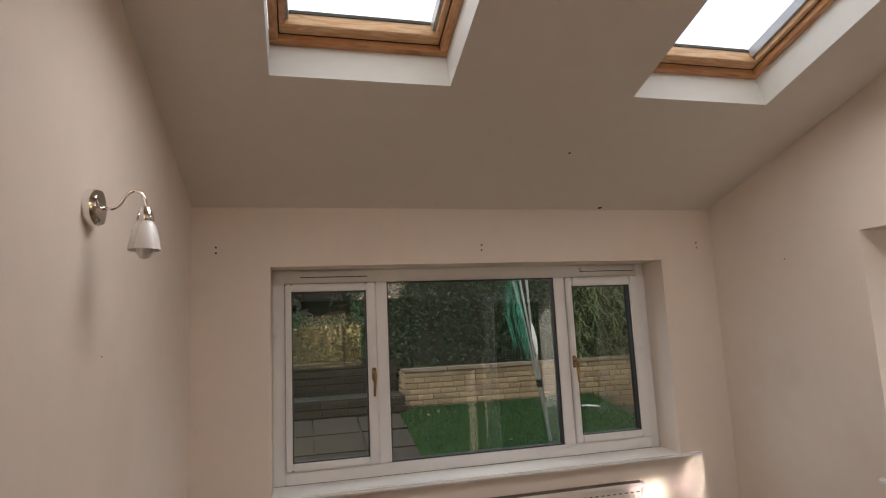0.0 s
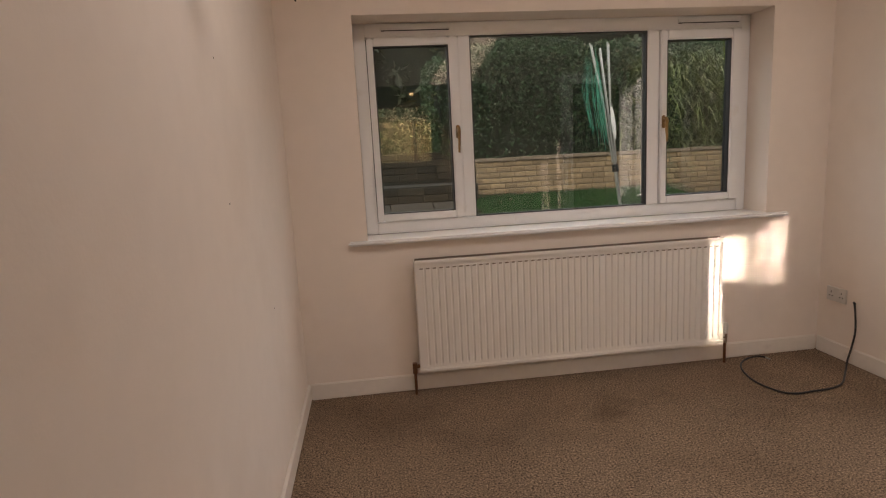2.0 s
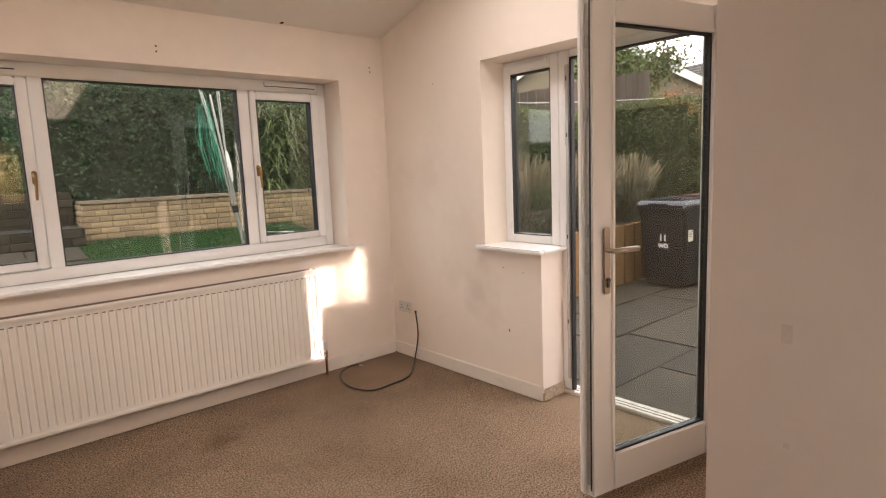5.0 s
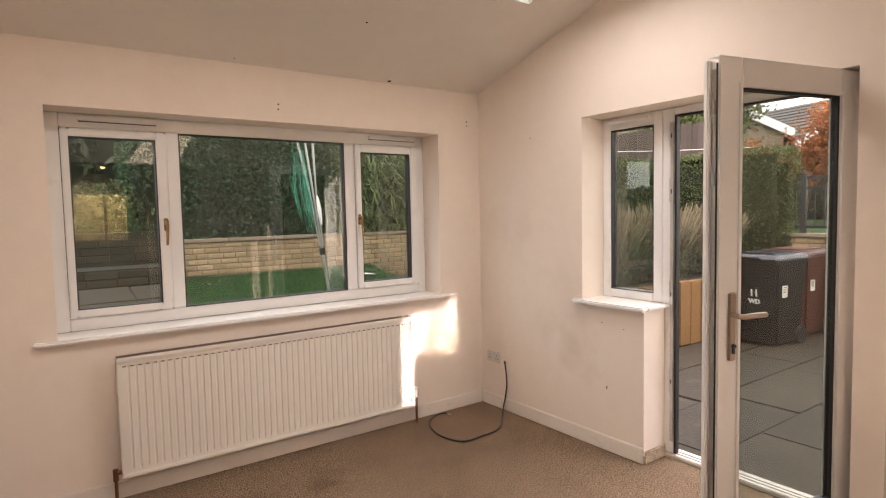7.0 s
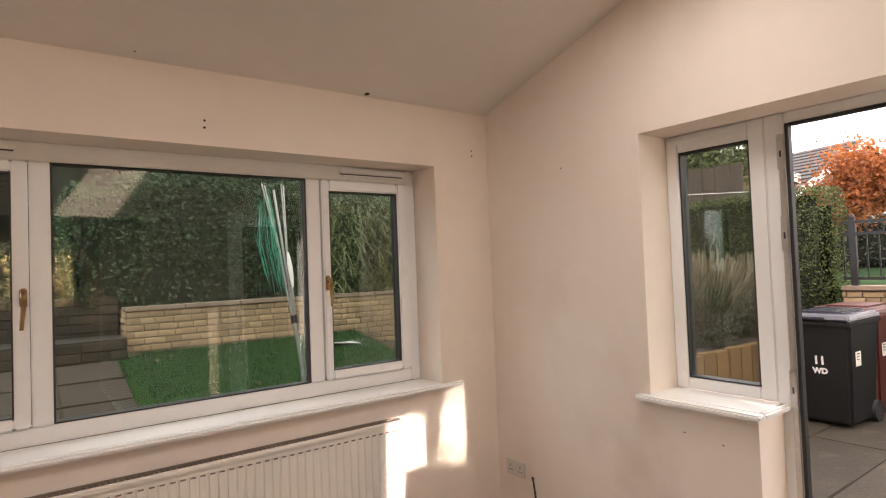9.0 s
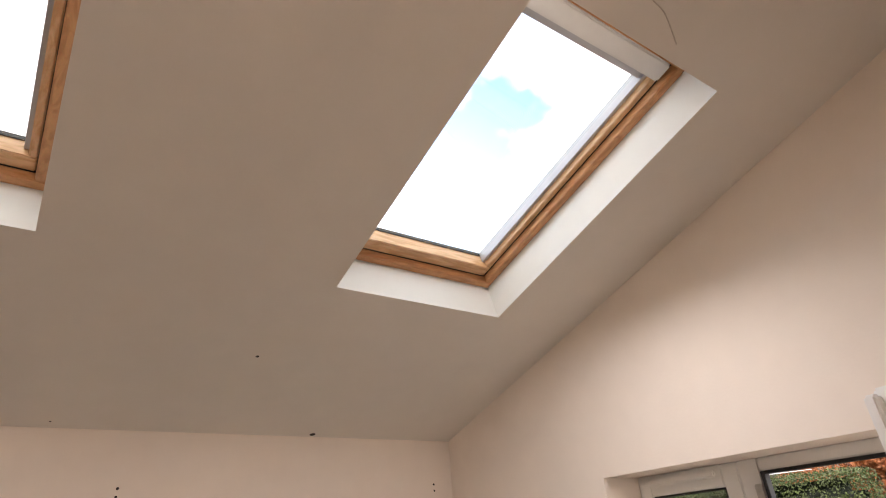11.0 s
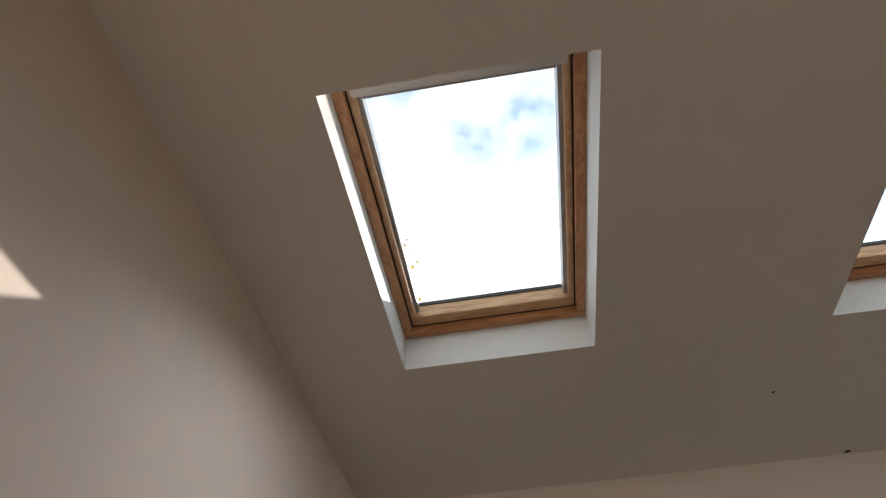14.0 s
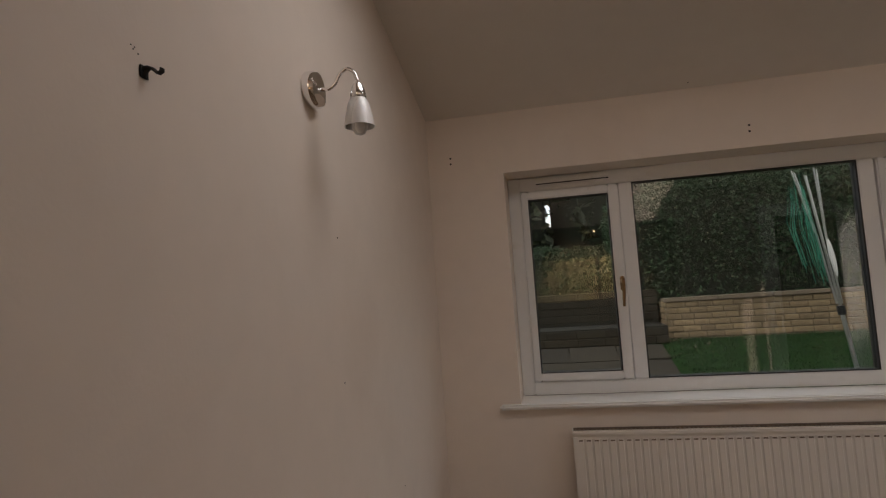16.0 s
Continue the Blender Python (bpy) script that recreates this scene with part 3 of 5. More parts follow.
def skylight(name, x0, x1, label):
    top = empty(name, ROOF @ Vector(((x0 + x1) / 2, V0, NT)), label, "skylight", "roof windows", "structure")
    inv = top.matrix_world.inverted()

    def p(nm, bm, mat, parent, lab=""):
        bmesh.ops.transform(bm, matrix=inv, verts=bm.verts[:])
        return part(nm, bm, mat, parent, lab)
    g = 0.001
    f = empty_part("frame", top)
    p("frame_rail", roof_box(bmesh.new(), x0 + g, x1 - g, V0 + g, V0 + 0.034, NT - 0.005, NT + 0.05), M_PINE_RAIL, f, "varnished pine rail")
    p("frame_rail", roof_box(bmesh.new(), x0 + g, x1 - g, V1 - 0.03, V1 - g, NT - 0.005, NT + 0.05), M_PINE_RAIL, f)
    for a, b in ((x0 + g, x0 + 0.034), (x1 - 0.034, x1 - g)):
        p("frame_stile", roof_box(bmesh.new(), a, b, V0 + 0.035, V1 - 0.031, NT - 0.005, NT + 0.05), M_PINE, f, "varnished pine stile")
    s = empty_part("sash", top)
    p("sash_rail", roof_box(bmesh.new(), x0 + 0.0385, x1 - 0.0385, V0 + 0.038, V0 + 0.088, NT + 0.025, NT + 0.10), M_PINE_X, s, "lighter pine bottom rail")
    for a, b, c, d in ((x0 + 0.0385, x0 + 0.060, x0 + 0.0605, x0 + 0.074), (x1 - 0.060, x1 - 0.0385, x1 - 0.074, x1 - 0.0605)):
        p("sash_stile", roof_box(bmesh.new(), a, b, V0 + 0.089, V1 - 0.034, NT + 0.025, NT + 0.10), M_PINE_SASH, s)
        p("glazing_bead", roof_box(bmesh.new(), c, d, V0 + 0.089, V1 - 0.05, NT + 0.05, NT + 0.10, 0.001), M_GREYBEAD, s, "grey glazing bead")
    p("glazing_bead", roof_box(bmesh.new(), x0 + 0.075, x1 - 0.075, V0 + 0.0885, V0 + 0.0915, NT + 0.082, NT + 0.10, 0.001), M_GASKET, s, "dark rubber glazing seal")
    p("glazing_bead", roof_box(bmesh.new(), x0 + 0.075, x1 - 0.075, V1 - 0.128, V1 - 0.099, NT + 0.06, NT + 0.10, 0.001), M_GREYBEAD, s)
    # dark strips paint the shaded gap round the sash and stop light leaks
    for a, b in ((x0 + 0.0342, x0 + 0.0383), (x1 - 0.0383, x1 - 0.0342)):
        p("gap_strip", roof_box(bmesh.new(), a, b, V0 + 0.036, V1 - 0.031, NT + 0.026, NT + 0.05, 0), M_GASKET, s, "dark strip in place of the shaded gap between frame and sash")
    p("gap_strip", roof_box(bmesh.new(), x0 + 0.0385, x1 - 0.0385, V0 + 0.0342, V0 + 0.0378, NT + 0.026, NT + 0.05, 0), M_GASKET, s)
    p("vent_bar", roof_box(bmesh.new(), x0 + 0.05, x1 - 0.05, V1 - 0.098, V1 - 0.034, NT + 0.005, NT + 0.06, 0.006), M_BLIND, top, "white metal ventilation bar")
    pane = p("pane", roof_box(bmesh.new(), x0 + 0.05, x1 - 0.05, V0 + 0.08, V1 - 0.03, NT + 0.082, NT + 0.092, 0), M_GLASS, top, "clear roof window pane")
    pane.visible_shadow = False


def empty_part(name, parent):
    ob = new(name)
    ob.parent = parent
    ob.matrix_parent_inverse = Matrix()
    ob.empty_display_size = 0.05
    return ob


skylight("window_3", *SK[0], "pine framed roof window in a white lined well")
skylight("window_4", *SK[1], "pine framed roof window in a white well, cracked plaster beside")

# ---- the wide garden window ----


def at(ob, bm):
    bmesh.ops.transform(bm, matrix=ob.matrix_world.inverted(), verts=bm.verts[:])
    return bm


win = empty("window_1", ((WX0 + WX1) / 2, YF + 0.23, WZ0), "wide white plastic window with three panes, closed", "window", "", "structure")
FY0, FY1 = YF + 0.205, YF + 0.275


def wpart(nm, x0, x1, z0, z1, y0, y1, mat=None, parent=None, lab="", bev=0.004):
    b = B(x0, x1, y0, y1, z0, z1, bev)
    return part(nm, at(win, b), mat or M_UPVC, parent or win, lab)


wpart("frame_jamb", WX0 + 0.001, 0.004, WZ0 + 0.02, WZ1 - 0.001, FY0, FY1)
wpart("frame_jamb", 2.247, WX1 - 0.001, WZ0 + 0.02, WZ1 - 0.001, FY0, FY1)
wpart("frame_head", 0.005, 2.246, 1.984, WZ1 - 0.001, FY0, FY1)
wpart("frame_cill", 0.005, 2.246, WZ0 + 0.02, 0.956, FY0, FY1)
wpart("mullion", 0.519, 0.588, 0.957, 1.983, FY0, FY1)
wpart("mullion", 1.655, 1.728, 0.957, 1.983, FY0, FY1)


def sash(x0, x1, z0, z1, gx0, gx1, gz0, gz1, handle_x):
    """An opening light: welted frame, gasket line, pane and a brass handle."""
    s = empty_part("sash", win)
    y0, y1 = FY0 - 0.018, FY1 - 0.02
    wpart("sash_stile", x0, gx0, z0, z1, y0, y1, None, s, "", 0.006)
    wpart("sash_stile", gx1, x1, z0, z1, y0, y1, None, s, "", 0.006)
    wpart("sash_rail", gx0 + 0.0005, gx1 - 0.0005, z0, gz0, y0, y1, None, s, "", 0.006)
    wpart("sash_rail", gx0 + 0.0005, gx1 - 0.0005, gz1, z1, y0, y1, None, s, "", 0.006)
    for a, b, c, d in ((gx0, gx0 + 0.006, gz0, gz1), (gx1 - 0.006, gx1, gz0, gz1), (gx0 + 0.0061, gx1 - 0.0061, gz0, gz0 + 0.005), (gx0 + 0.0061, gx1 - 0.0061, gz1 - 0.005, gz1)):
        wpart("gasket", a, b, c, d, y0 + 0.008, y1 - 0.005, M_GASKET, s, "black rubber gasket", 0)
    pn = wpart("pane", gx0 + 0.0062, gx1 - 0.0062, gz0 + 0.0052, gz1 - 0.0052, FY0 + 0.022, FY0 + 0.030, M_GLASS, s, "clear double glazed pane", 0)
    pn.visible_shadow = False
    hb = bmesh.new()
    box(hb, handle_x - 0.012, handle_x + 0.012, y0 - 0.010, y0 - 0.0005, 1.415, 1.490, 0.0045)
    lathe(hb, [(0.013, 0.0), (0.012, 0.018), (0.009, 0.030)], Matrix.Translation((handle_x, y0 - 0.009, 1.462)) @ Matrix.Rotation(radians(90), 4, "X"), 14)
    tube(hb, spline([(handle_x, y0 - 0.034, 1.474), (handle_x, y0 - 0.044, 1.455), (handle_x, y0 - 0.042, 1.425), (handle_x - 0.002, y0 - 0.046, 1.395), (handle_x - 0.005, y0 - 0.056, 1.365), (handle_x - 0.007, y0 - 0.060, 1.335)], 5), 0.0105, 8, True, 0.0065)
    part("handle", at(win, hb), M_BRASS, win, "tarnished brass window handle", True)


sash(0.008, 0.516, 0.960, 1.980, 0.043, 0.464, 1.002, 1.936, 0.497)
sash(1.732, 2.243, 0.960, 1.980, 1.772, 2.182, 1.004, 1.925, 1.748)
for a, b, c, d in ((0.588, 0.595, 0.957, 1.983), (1.648, 1.655, 0.957, 1.983), (0.5951, 1.6479, 0.957, 0.963), (0.5951, 1.6479, 1.977, 1.983)):
    wpart("gasket", a, b, c, d, FY0 + 0.004, FY1 - 0.01, M_GASKET, win, "black rubber gasket", 0)
pn = wpart("pane", 0.5952, 1.6478, 0.9632, 1.9768, FY0 + 0.022, FY0 + 0.030, M_GLASS, win, "clear fixed double glazed pane", 0)
pn.visible_shadow = False
for a, b in ((0.09, 0.478), (1.84, 2.228)):
    v = wpart("trickle_vent", a, b, 2.020, 2.044, FY0 - 0.024, FY0 - 0.0005, None, win, "slim white trickle vent", 0.004)
    # thin dark strip painted in as the shade beneath the vent
    wpart("vent_gap_shade", a + 0.004, b - 0.004, 2.0155, 2.0195, FY0 - 0.012, FY0 - 0.0007, M_SLOT, win, "dark strip drawn for the shaded gap under the vent", 0)
    wpart("vent_slot", a + 0.02, b - 0.02, 2.002, 2.015, FY0 - 0.010, FY0 - 0.0006, None, win, "", 0.002)

bm = bmesh.new()
box(bm, WX0 + 0.001, WX1 - 0.001, YF - 0.001, FY0 - 0.001, WZ0, WZ0 + 0.019)
box(bm, -0.165, 2.435, YF - 0.040, YF - 0.0005, WZ0 - 0.006, WZ0 + 0.019, 0.009)
structure("sill_1", bm, M_SILL, "white gloss painted window sill, slightly chipped", "window sill")

# ---- sidelight and door frame in the east wall ----
SX0, SX1 = XR + 0.205, XR + 0.275
side = empty("window_2", (XR + 0.24, 2.0, SZ0), "narrow white plastic sidelight beside the garden door", "window", "", "structure")


def spart(nm, y0, y1, z0, z1, x0=SX0, x1=SX1, mat=None, parent=None, lab="", bev=0.004):
    b = B(x0, x1, y0, y1, z0, z1, bev)
    return part(nm, at(side, b), mat or M_UPVC, parent or side, lab)


GY0, GY1, GZ0, GZ1 = 1.850, 2.162, 0.975, 1.985
spart("frame_jamb", 2.163, SY1 - 0.001, SZ0 + 0.02, DZ1 - 0.001)
spart("frame_jamb", 1.786, 1.849, SZ0 + 0.02, DZ1 - 0.001)
spart("frame_head", 1.8495, 2.1625, 1.986, DZ1 - 0.001)
spart("frame_cill", 1.8495, 2.1625, SZ0 + 0.02, 0.974)
for a, b, c, d in ((GY0, GY0 + 0.006, GZ0, GZ1), (GY1 - 0.006, GY1, GZ0, GZ1), (GY0 + 0.0061, GY1 - 0.0061, GZ0, GZ0 + 0.006), (GY0 + 0.0061, GY1 - 0.0061, GZ1 - 0.006, GZ1)):
    spart("gasket", a, b, c, d, SX0 + 0.006, SX1 - 0.01, M_GASKET, None, "black rubber gasket", 0)
pn = spart("pane", GY0 + 0.0062, GY1 - 0.0062, GZ0 + 0.0062, GZ1 - 0.0062, SX0 + 0.022, SX0 + 0.030, M_GLASS, None, "clear sidelight pane, a little grimy", 0)
pn.visible_shadow = False
spart("trickle_vent", 1.87, 2.20, 2.022, 2.046, SX0 - 0.018, SX0 - 0.0005, None, None, "slim white trickle vent", 0.006)
bm = bmesh.new()
box(bm, XR - 0.001, SX0 - 0.001, DY1 - 0.002, SY1 - 0.001, SZ0, SZ0 + 0.019)
box(bm, XR - 0.055, XR - 0.0015, DY1 - 0.03, SY1 + 0.045, SZ0 - 0.006, SZ0 + 0.019, 0.007)
box(bm, XR - 0.001, SX0 + 0.01, DY1 - 0.03, DY1 - 0.0025, SZ0 - 0.006, SZ0 + 0.019, 0.007)
structure("sill_2", bm, M_SILL, "short white painted sill with a chipped corner", "window sill")

dframe = empty("door_frame", (XR + 0.24, 1.24, 0), "white plastic door frame with steel keeps", "door frame", "", "structure")


def dpart(nm, x0, x1, y0, y1, z0, z1, mat=None, lab="", bev=0.004, parent=None):
    return part(nm, at(dframe, B(x0, x1, y0, y1, z0, z1, bev)), mat or M_UPVC, parent or dframe, lab)


dpart("frame_jamb", SX0, SX0 + 0.032, 1.708, 1.785, 0.03, DZ1 - 0.001)
dpart("frame_jamb", SX0, SX1, DY0 + 0.001, 0.777, 0.03, DZ1 - 0.001)
dpart("frame_head", SX0, SX1, 0.7775, 1.7075, 2.020, DZ1 - 0.001)
dpart("threshold", SX0 - 0.01, SX1 + 0.03, DY0 + 0.001, 1.785, 0.0, 0.024, M_THRESH, "worn cream threshold strip", 0.005)
for gx in (SX0 + 0.018, SX0 + 0.050):
    dpart("threshold_groove", gx, gx + 0.010, 0.778, 1.707, 0.0235, 0.0246, M_GASKET, "dark rubber groove", 0)
dpart("weather_seal", SX0 - 0.004, SX0 + 0.030, 1.694, 1.7078, 0.03, 2.019, M_GASKET, "black weather seal", 0.002)
dpart("weather_seal", SX0 - 0.004, SX0 + 0.03, 0.7775, 1.6935, 2.008, 2.0195, M_GASKET, "black weather seal", 0.002)
dpart("keep_strip", SX0 - 0.006, SX0 - 0.0005, 1.712, 1.734, 0.10, 1.98, M_STEEL, "steel lock keep strip", 0.001)
for z in (0.40, 0.92, 1.52, 1.84):
    dpart("lock_keep", SX0 - 0.012, SX0 - 0.0062, 1.709, 1.737, z, z + 0.14, M_STEEL, "screwed steel keep", 0.003)
    dpart("keep_slot", SX0 - 0.0125, SX0 - 0.0121, 1.720, 1.727, z + 0.05, z + 0.075, M_SLOT, "", 0)

# the door leaf stands open into the room; local x runs from the hinge to the free edge
HINGE, FREE = Vector((2.85, 0.80, 0)), Vector((1.978, 1.001, 0))
LEAF = (FREE - HINGE).length
ang = math.degrees(math.atan2(FREE.y - HINGE.y, FREE.x - HINGE.x))
door = tagged(new("door_1"), "white plastic glazed garden door, standing open inwards", "door", "", "structure")
door.matrix_world = pose(HINGE.x, HINGE.y, 0.022, 0, 0, ang)
LH, TH = 2.036, 0.050


def leaf(nm, x0, x1, z0, z1, y0=0.0, y1=TH, mat=None, lab="", bev=0.005, parent=None):
    return part(nm, B(x0, x1, y0, y1, z0, z1, bev), mat or M_UPVC, parent or door, lab)


GX0, GX1, GB, GT = 0.172, LEAF - 0.140, 0.165, 1.925
leaf("stile", 0.0, GX0, 0, LH)
leaf("stile", GX1, LEAF - 0.022, 0, LH)
leaf("rail", GX0 + 0.0005, GX1 - 0.0005, 0, GB)
leaf("rail", GX0 + 0.0005, GX1 - 0.0005, GT, LH)
leaf("rebate_lip", LEAF - 0.0215, LEAF, 0.012, LH - 0.012, -0.008, 0.016, None, "raised overlapping lip")
leaf("lock_strip", LEAF - 0.0212, LEAF - 0.0185, 0.05, LH - 0.05, 0.018, 0.036, M_STEEL, "long steel lock strip", 0)
for z in (0.42, 0.95, 1.10, 1.55, 1.82):
    leaf("latch", LEAF - 0.0184, LEAF - 0.010, z, z + 0.05, 0.021, 0.033, M_STEEL, "steel lock bolt", 0.002)
leaf("edge_gasket", LEAF - 0.0184, LEAF - 0.0165, 0.03, LH - 0.03, 0.039, 0.046, M_GASKET, "black rubber gasket", 0)
for a, b, c, d in ((GX0, GX0 + 0.010, GB, GT), (GX1 - 0.010, GX1, GB, GT), (GX0 + 0.0101, GX1 - 0.0101, GB, GB + 0.009), (GX0 + 0.0101, GX1 - 0.0101, GT - 0.009, GT)):
    leaf("glazing_gasket", a, b, c, d, 0.010, TH - 0.010, M_GASKET, "black glazing gasket", 0)
for a, b, c, d in ((GX0 - 0.018, GX0, GB - 0.018, GT + 0.018), (GX1, GX1 + 0.018, GB - 0.018, GT + 0.018), (GX0 + 0.0005, GX1 - 0.0005, GB - 0.018, GB), (GX0 + 0.0005, GX1 - 0.0005, GT, GT + 0.018)):
    for y0, y1 in ((-0.006, -0.0005), (TH + 0.0005, TH + 0.006)):
        leaf("glazing_bead", a, b, c, d, y0, y1, None, "", 0.002)
pn = leaf("pane", GX0 + 0.0102, GX1 - 0.0102, GB + 0.0092, GT - 0.0092, 0.020, 0.028, M_GLASS, "full height clear pane", 0)
pn.visible_shadow = False
for yy, sg in ((TH, 1), (0.0, -1)):
    hx = GX1 + 0.050
    hd = bmesh.new()
    y0, y1 = sorted((yy + sg * 0.0005, yy + sg * 0.012))
    box(hd, hx - 0.019, hx + 0.019, y0, y1, 0.865, 1.135, 0.005)
    hp = part("handle_plate", hd, M_NICKEL, door, "long satin metal backplate")
    lv = bmesh.new()
    tube(lv, [(hx, yy + sg * 0.010, 1.045), (hx, yy + sg * 0.045, 1.045), (hx - 0.014, yy + sg * 0.056, 1.045), (hx - 0.06, yy + sg * 0.058, 1.047), (hx - 0.125, yy + sg * 0.056, 1.045)], 0.0105, 10)
    part("lever", lv, M_NICKEL, hp, "satin lever handle", True)
    kc = bmesh.new()
    lathe(kc, [(0.0085, 0.0), (0.0085, 0.010)], Matrix.Translation((hx, yy + sg * 0.012, 0.925)) @ Matrix.Rotation(radians(-90 * sg), 4, "X"), 12)
    box(kc, hx - 0.005, hx + 0.005, *sorted((yy + sg * 0.0122, yy + sg * 0.020)), 0.895, 0.916)
    part("lock_cylinder", kc, M_SLOT, hp, "dark lock cylinder")
for z in (0.18, 1.0, 1.80):
    hb = bmesh.new()
    tube(hb, [(-0.004, -0.012, z), (-0.004, -0.012, z + 0.11)], 0.009, 10)
    part("hinge", hb, M_UPVC, door, "white barrel hinge")

# skirtings: one run for each wall
SK_H, SK_T = 0.095, 0.016


def skirting(name, x0, x1, y0, y1, label="cream painted skirting board, scuffed"):
    bm = B(x0, x1, y0, y1, 0.0, SK_H, 0.005)
    return structure(name, bm, M_SKIRT, label, "skirting board")


skirting("baseboard_1", XL + 0.017, XR - 0.017, YF - SK_T, YF - 0.0005)
skirting("baseboard_2", XL + 0.0005, XL + SK_T, YK + 0.01, YF - 0.0005)
skirting("baseboard_3", XR - SK_T, XR - 0.0005, DY1 - 0.001, YF - 0.0175)
skirting("baseboard_4", XR - SK_T, XR - 0.0005, YB + 0.02, DY0 - 0.004)
skirting("baseboard_5", XN - SK_T, XN - 0.0005, YK + 0.01, YB)
skirting("baseboard_6", XN, XR - 0.017, YB + 0.0005, YB + SK_T)
bm = bmesh.new()
box(bm, XR + 0.004, SX0 - 0.004, DY1 - 0.014, DY1 - 0.0005, 0.0, 0.075, 0.006)
box(bm, XR - 0.012, XR + 0.03, DY1 - 0.017, DY1 - 0.0015, 0.0, 0.055, 0.008)
structure("trim_1", bm, M_RAW, "broken plaster and bare filler by the door jamb", "trim")

# ---- radiator ----
RX0, RX1, RZ0, RZ1, RY0 = 0.178, 1.995, 0.130, 0.770, 3.140
rad = empty("radiator", (RX0, RY0, 0.0), "white ribbed double panel radiator under the window", "radiator")
nrib = 48
bm = bmesh.new()
pitch = (RX1 - RX0 - 0.05) / nrib
prof = []
for i in range(nrib):
    a = RX0 + 0.025 + i * pitch
    for fx, fy in ((0.0, 0.0), (0.58, 0.0), (0.68, 0.006), (0.86, 0.006), (0.96, 0.0)):
        prof.append((a + fx * pitch, fy))
prof.append((RX1 - 0.025, 0.0))
zs = ((RZ0 + 0.022, 0.0), (RZ0 + 0.034, 0.0), (RZ0 + 0.050, 1.0), (RZ1 - 0.055, 1.0), (RZ1 - 0.038, 0.0), (RZ1 - 0.022, 0.0))
grid = [[bm.verts.new((x, RY0 + 0.008 + fy * k, z)) for x, fy in prof] for z, k in zs]
for a, b in zip(grid, grid[1:]):
    for i in range(len(a) - 1):
        bm.faces.new((a[i], a[i + 1], b[i + 1], b[i]))
for q in ((RX0, RX1, RZ0, RZ0 + 0.024), (RX0, RX1, RZ1 - 0.024, RZ1), (RX0, RX0 + 0.027, RZ0 + 0.0242, RZ1 - 0.0242), (RX1 - 0.027, RX1, RZ0 + 0.0242, RZ1 - 0.0242)):
    box(bm, q[0], q[1], RY0, RY0 + 0.016, q[2], q[3], 0.005)
part("front_panel", at(rad, bm), M_RAD, rad, "ribbed white enamelled panel")
bm = bmesh.new()
for i in range(nrib):
    a = RX0 + 0.025 + (i + 0.02) * pitch
    box(bm, a, a + 0.020, RY0 + 0.0075, RY0 + 0.0082, RZ1 - 0.0505, RZ1 - 0.044)
part("press_relief", at(rad, bm), M_DARKMETAL, rad, "row of small pressed slots")
part("back_panel", at(rad, B(RX0 + 0.01, RX1 - 0.01, 3.190, 3.202, RZ0 + 0.01, RZ1 - 0.02, 0.004)), M_RAD, rad)
for a in (RX0, RX1 - 0.004):
    part("side_panel", at(rad, B(a, a + 0.004, RY0 + 0.0165, 3.203, RZ0 + 0.01, RZ1 - 0.001, 0.001)), M_RAD, rad)
bm = bmesh.new()
n = 90
for i in range(n):
    a = RX0 + 0.012 + (RX1 - RX0 - 0.024) * i / n
    box(bm, a, a + 0.006, RY0 + 0.018, 3.196, RZ1 - 0.012, RZ1 - 0.004)
box(bm, RX0 + 0.006, RX1 - 0.006, RY0 + 0.0165, RY0 + 0.0195, RZ1 - 0.014, RZ1 - 0.002)
box(bm, RX0 + 0.006, RX1 - 0.006, 3.192, 3.200, RZ1 - 0.0142, RZ1 + 0.003)
part("top_grille", at(rad, bm), M_DARKMETAL, rad, "dusty slotted top grille")
for vx, out in ((RX0 - 0.028, -1), (RX1 + 0.026, 1)):
    bm = bmesh.new()
    tube(bm, [(vx, 3.165, 0.0), (vx, 3.165, 0.125)], 0.0085, 10)
    part("pipe", at(rad, bm), M_COPPER, rad, "dull copper tail pipe", True)
    bm = bmesh.new()
    tube(bm, [(vx, 3.165, 0.125), (vx, 3.165, 0.185)], 0.014, 10)
    tube(bm, [(vx, 3.165, 0.165), (vx - out * 0.03, 3.165, 0.165)], 0.011, 10)
    part("valve", at(rad, bm), M_COPPER if out < 0 else M_CHROME, rad, "radiator valve body", True)
bm = bmesh.new()
lathe(bm, [(0.014, 0.186), (0.018, 0.19), (0.018, 0.235), (0.013, 0.25)], Matrix.Translation((RX1 + 0.026, 3.165, 0)), 16)
part("valve_cap", at(rad, bm), M_SOCKET, rad, "white plastic valve cap", True)

# ---- wall lamp, hook, socket, cable, marks ----
LY, LZ = 1.735, 2.045
lamp = empty("wall_lamp", (XL, LY, LZ), "chrome swan-neck wall lamp with white glass shade, unlit", "wall lamp")
bm = bmesh.new()
lathe(bm, [(0.050, 0.0), (0.052, 0.004), (0.051, 0.024), (0.046, 0.032), (0.030, 0.037), (0.010, 0.040)], Matrix.Rotation(radians(90), 4, "Y"), 32)
part("rose", bm, M_CHROME, lamp, "round chrome wall rose", True)
bm = bmesh.new()
path = spline([(0.036, 0, 0.0), (0.056, 0.002, -0.002), (0.074, 0.004, 0.010), (0.088, 0.007, 0.036), (0.108, 0.010, 0.050), (0.127, 0.012, 0.040), (0.136, 0.013, 0.016), (0.136, 0.013, 0.006)], 6)
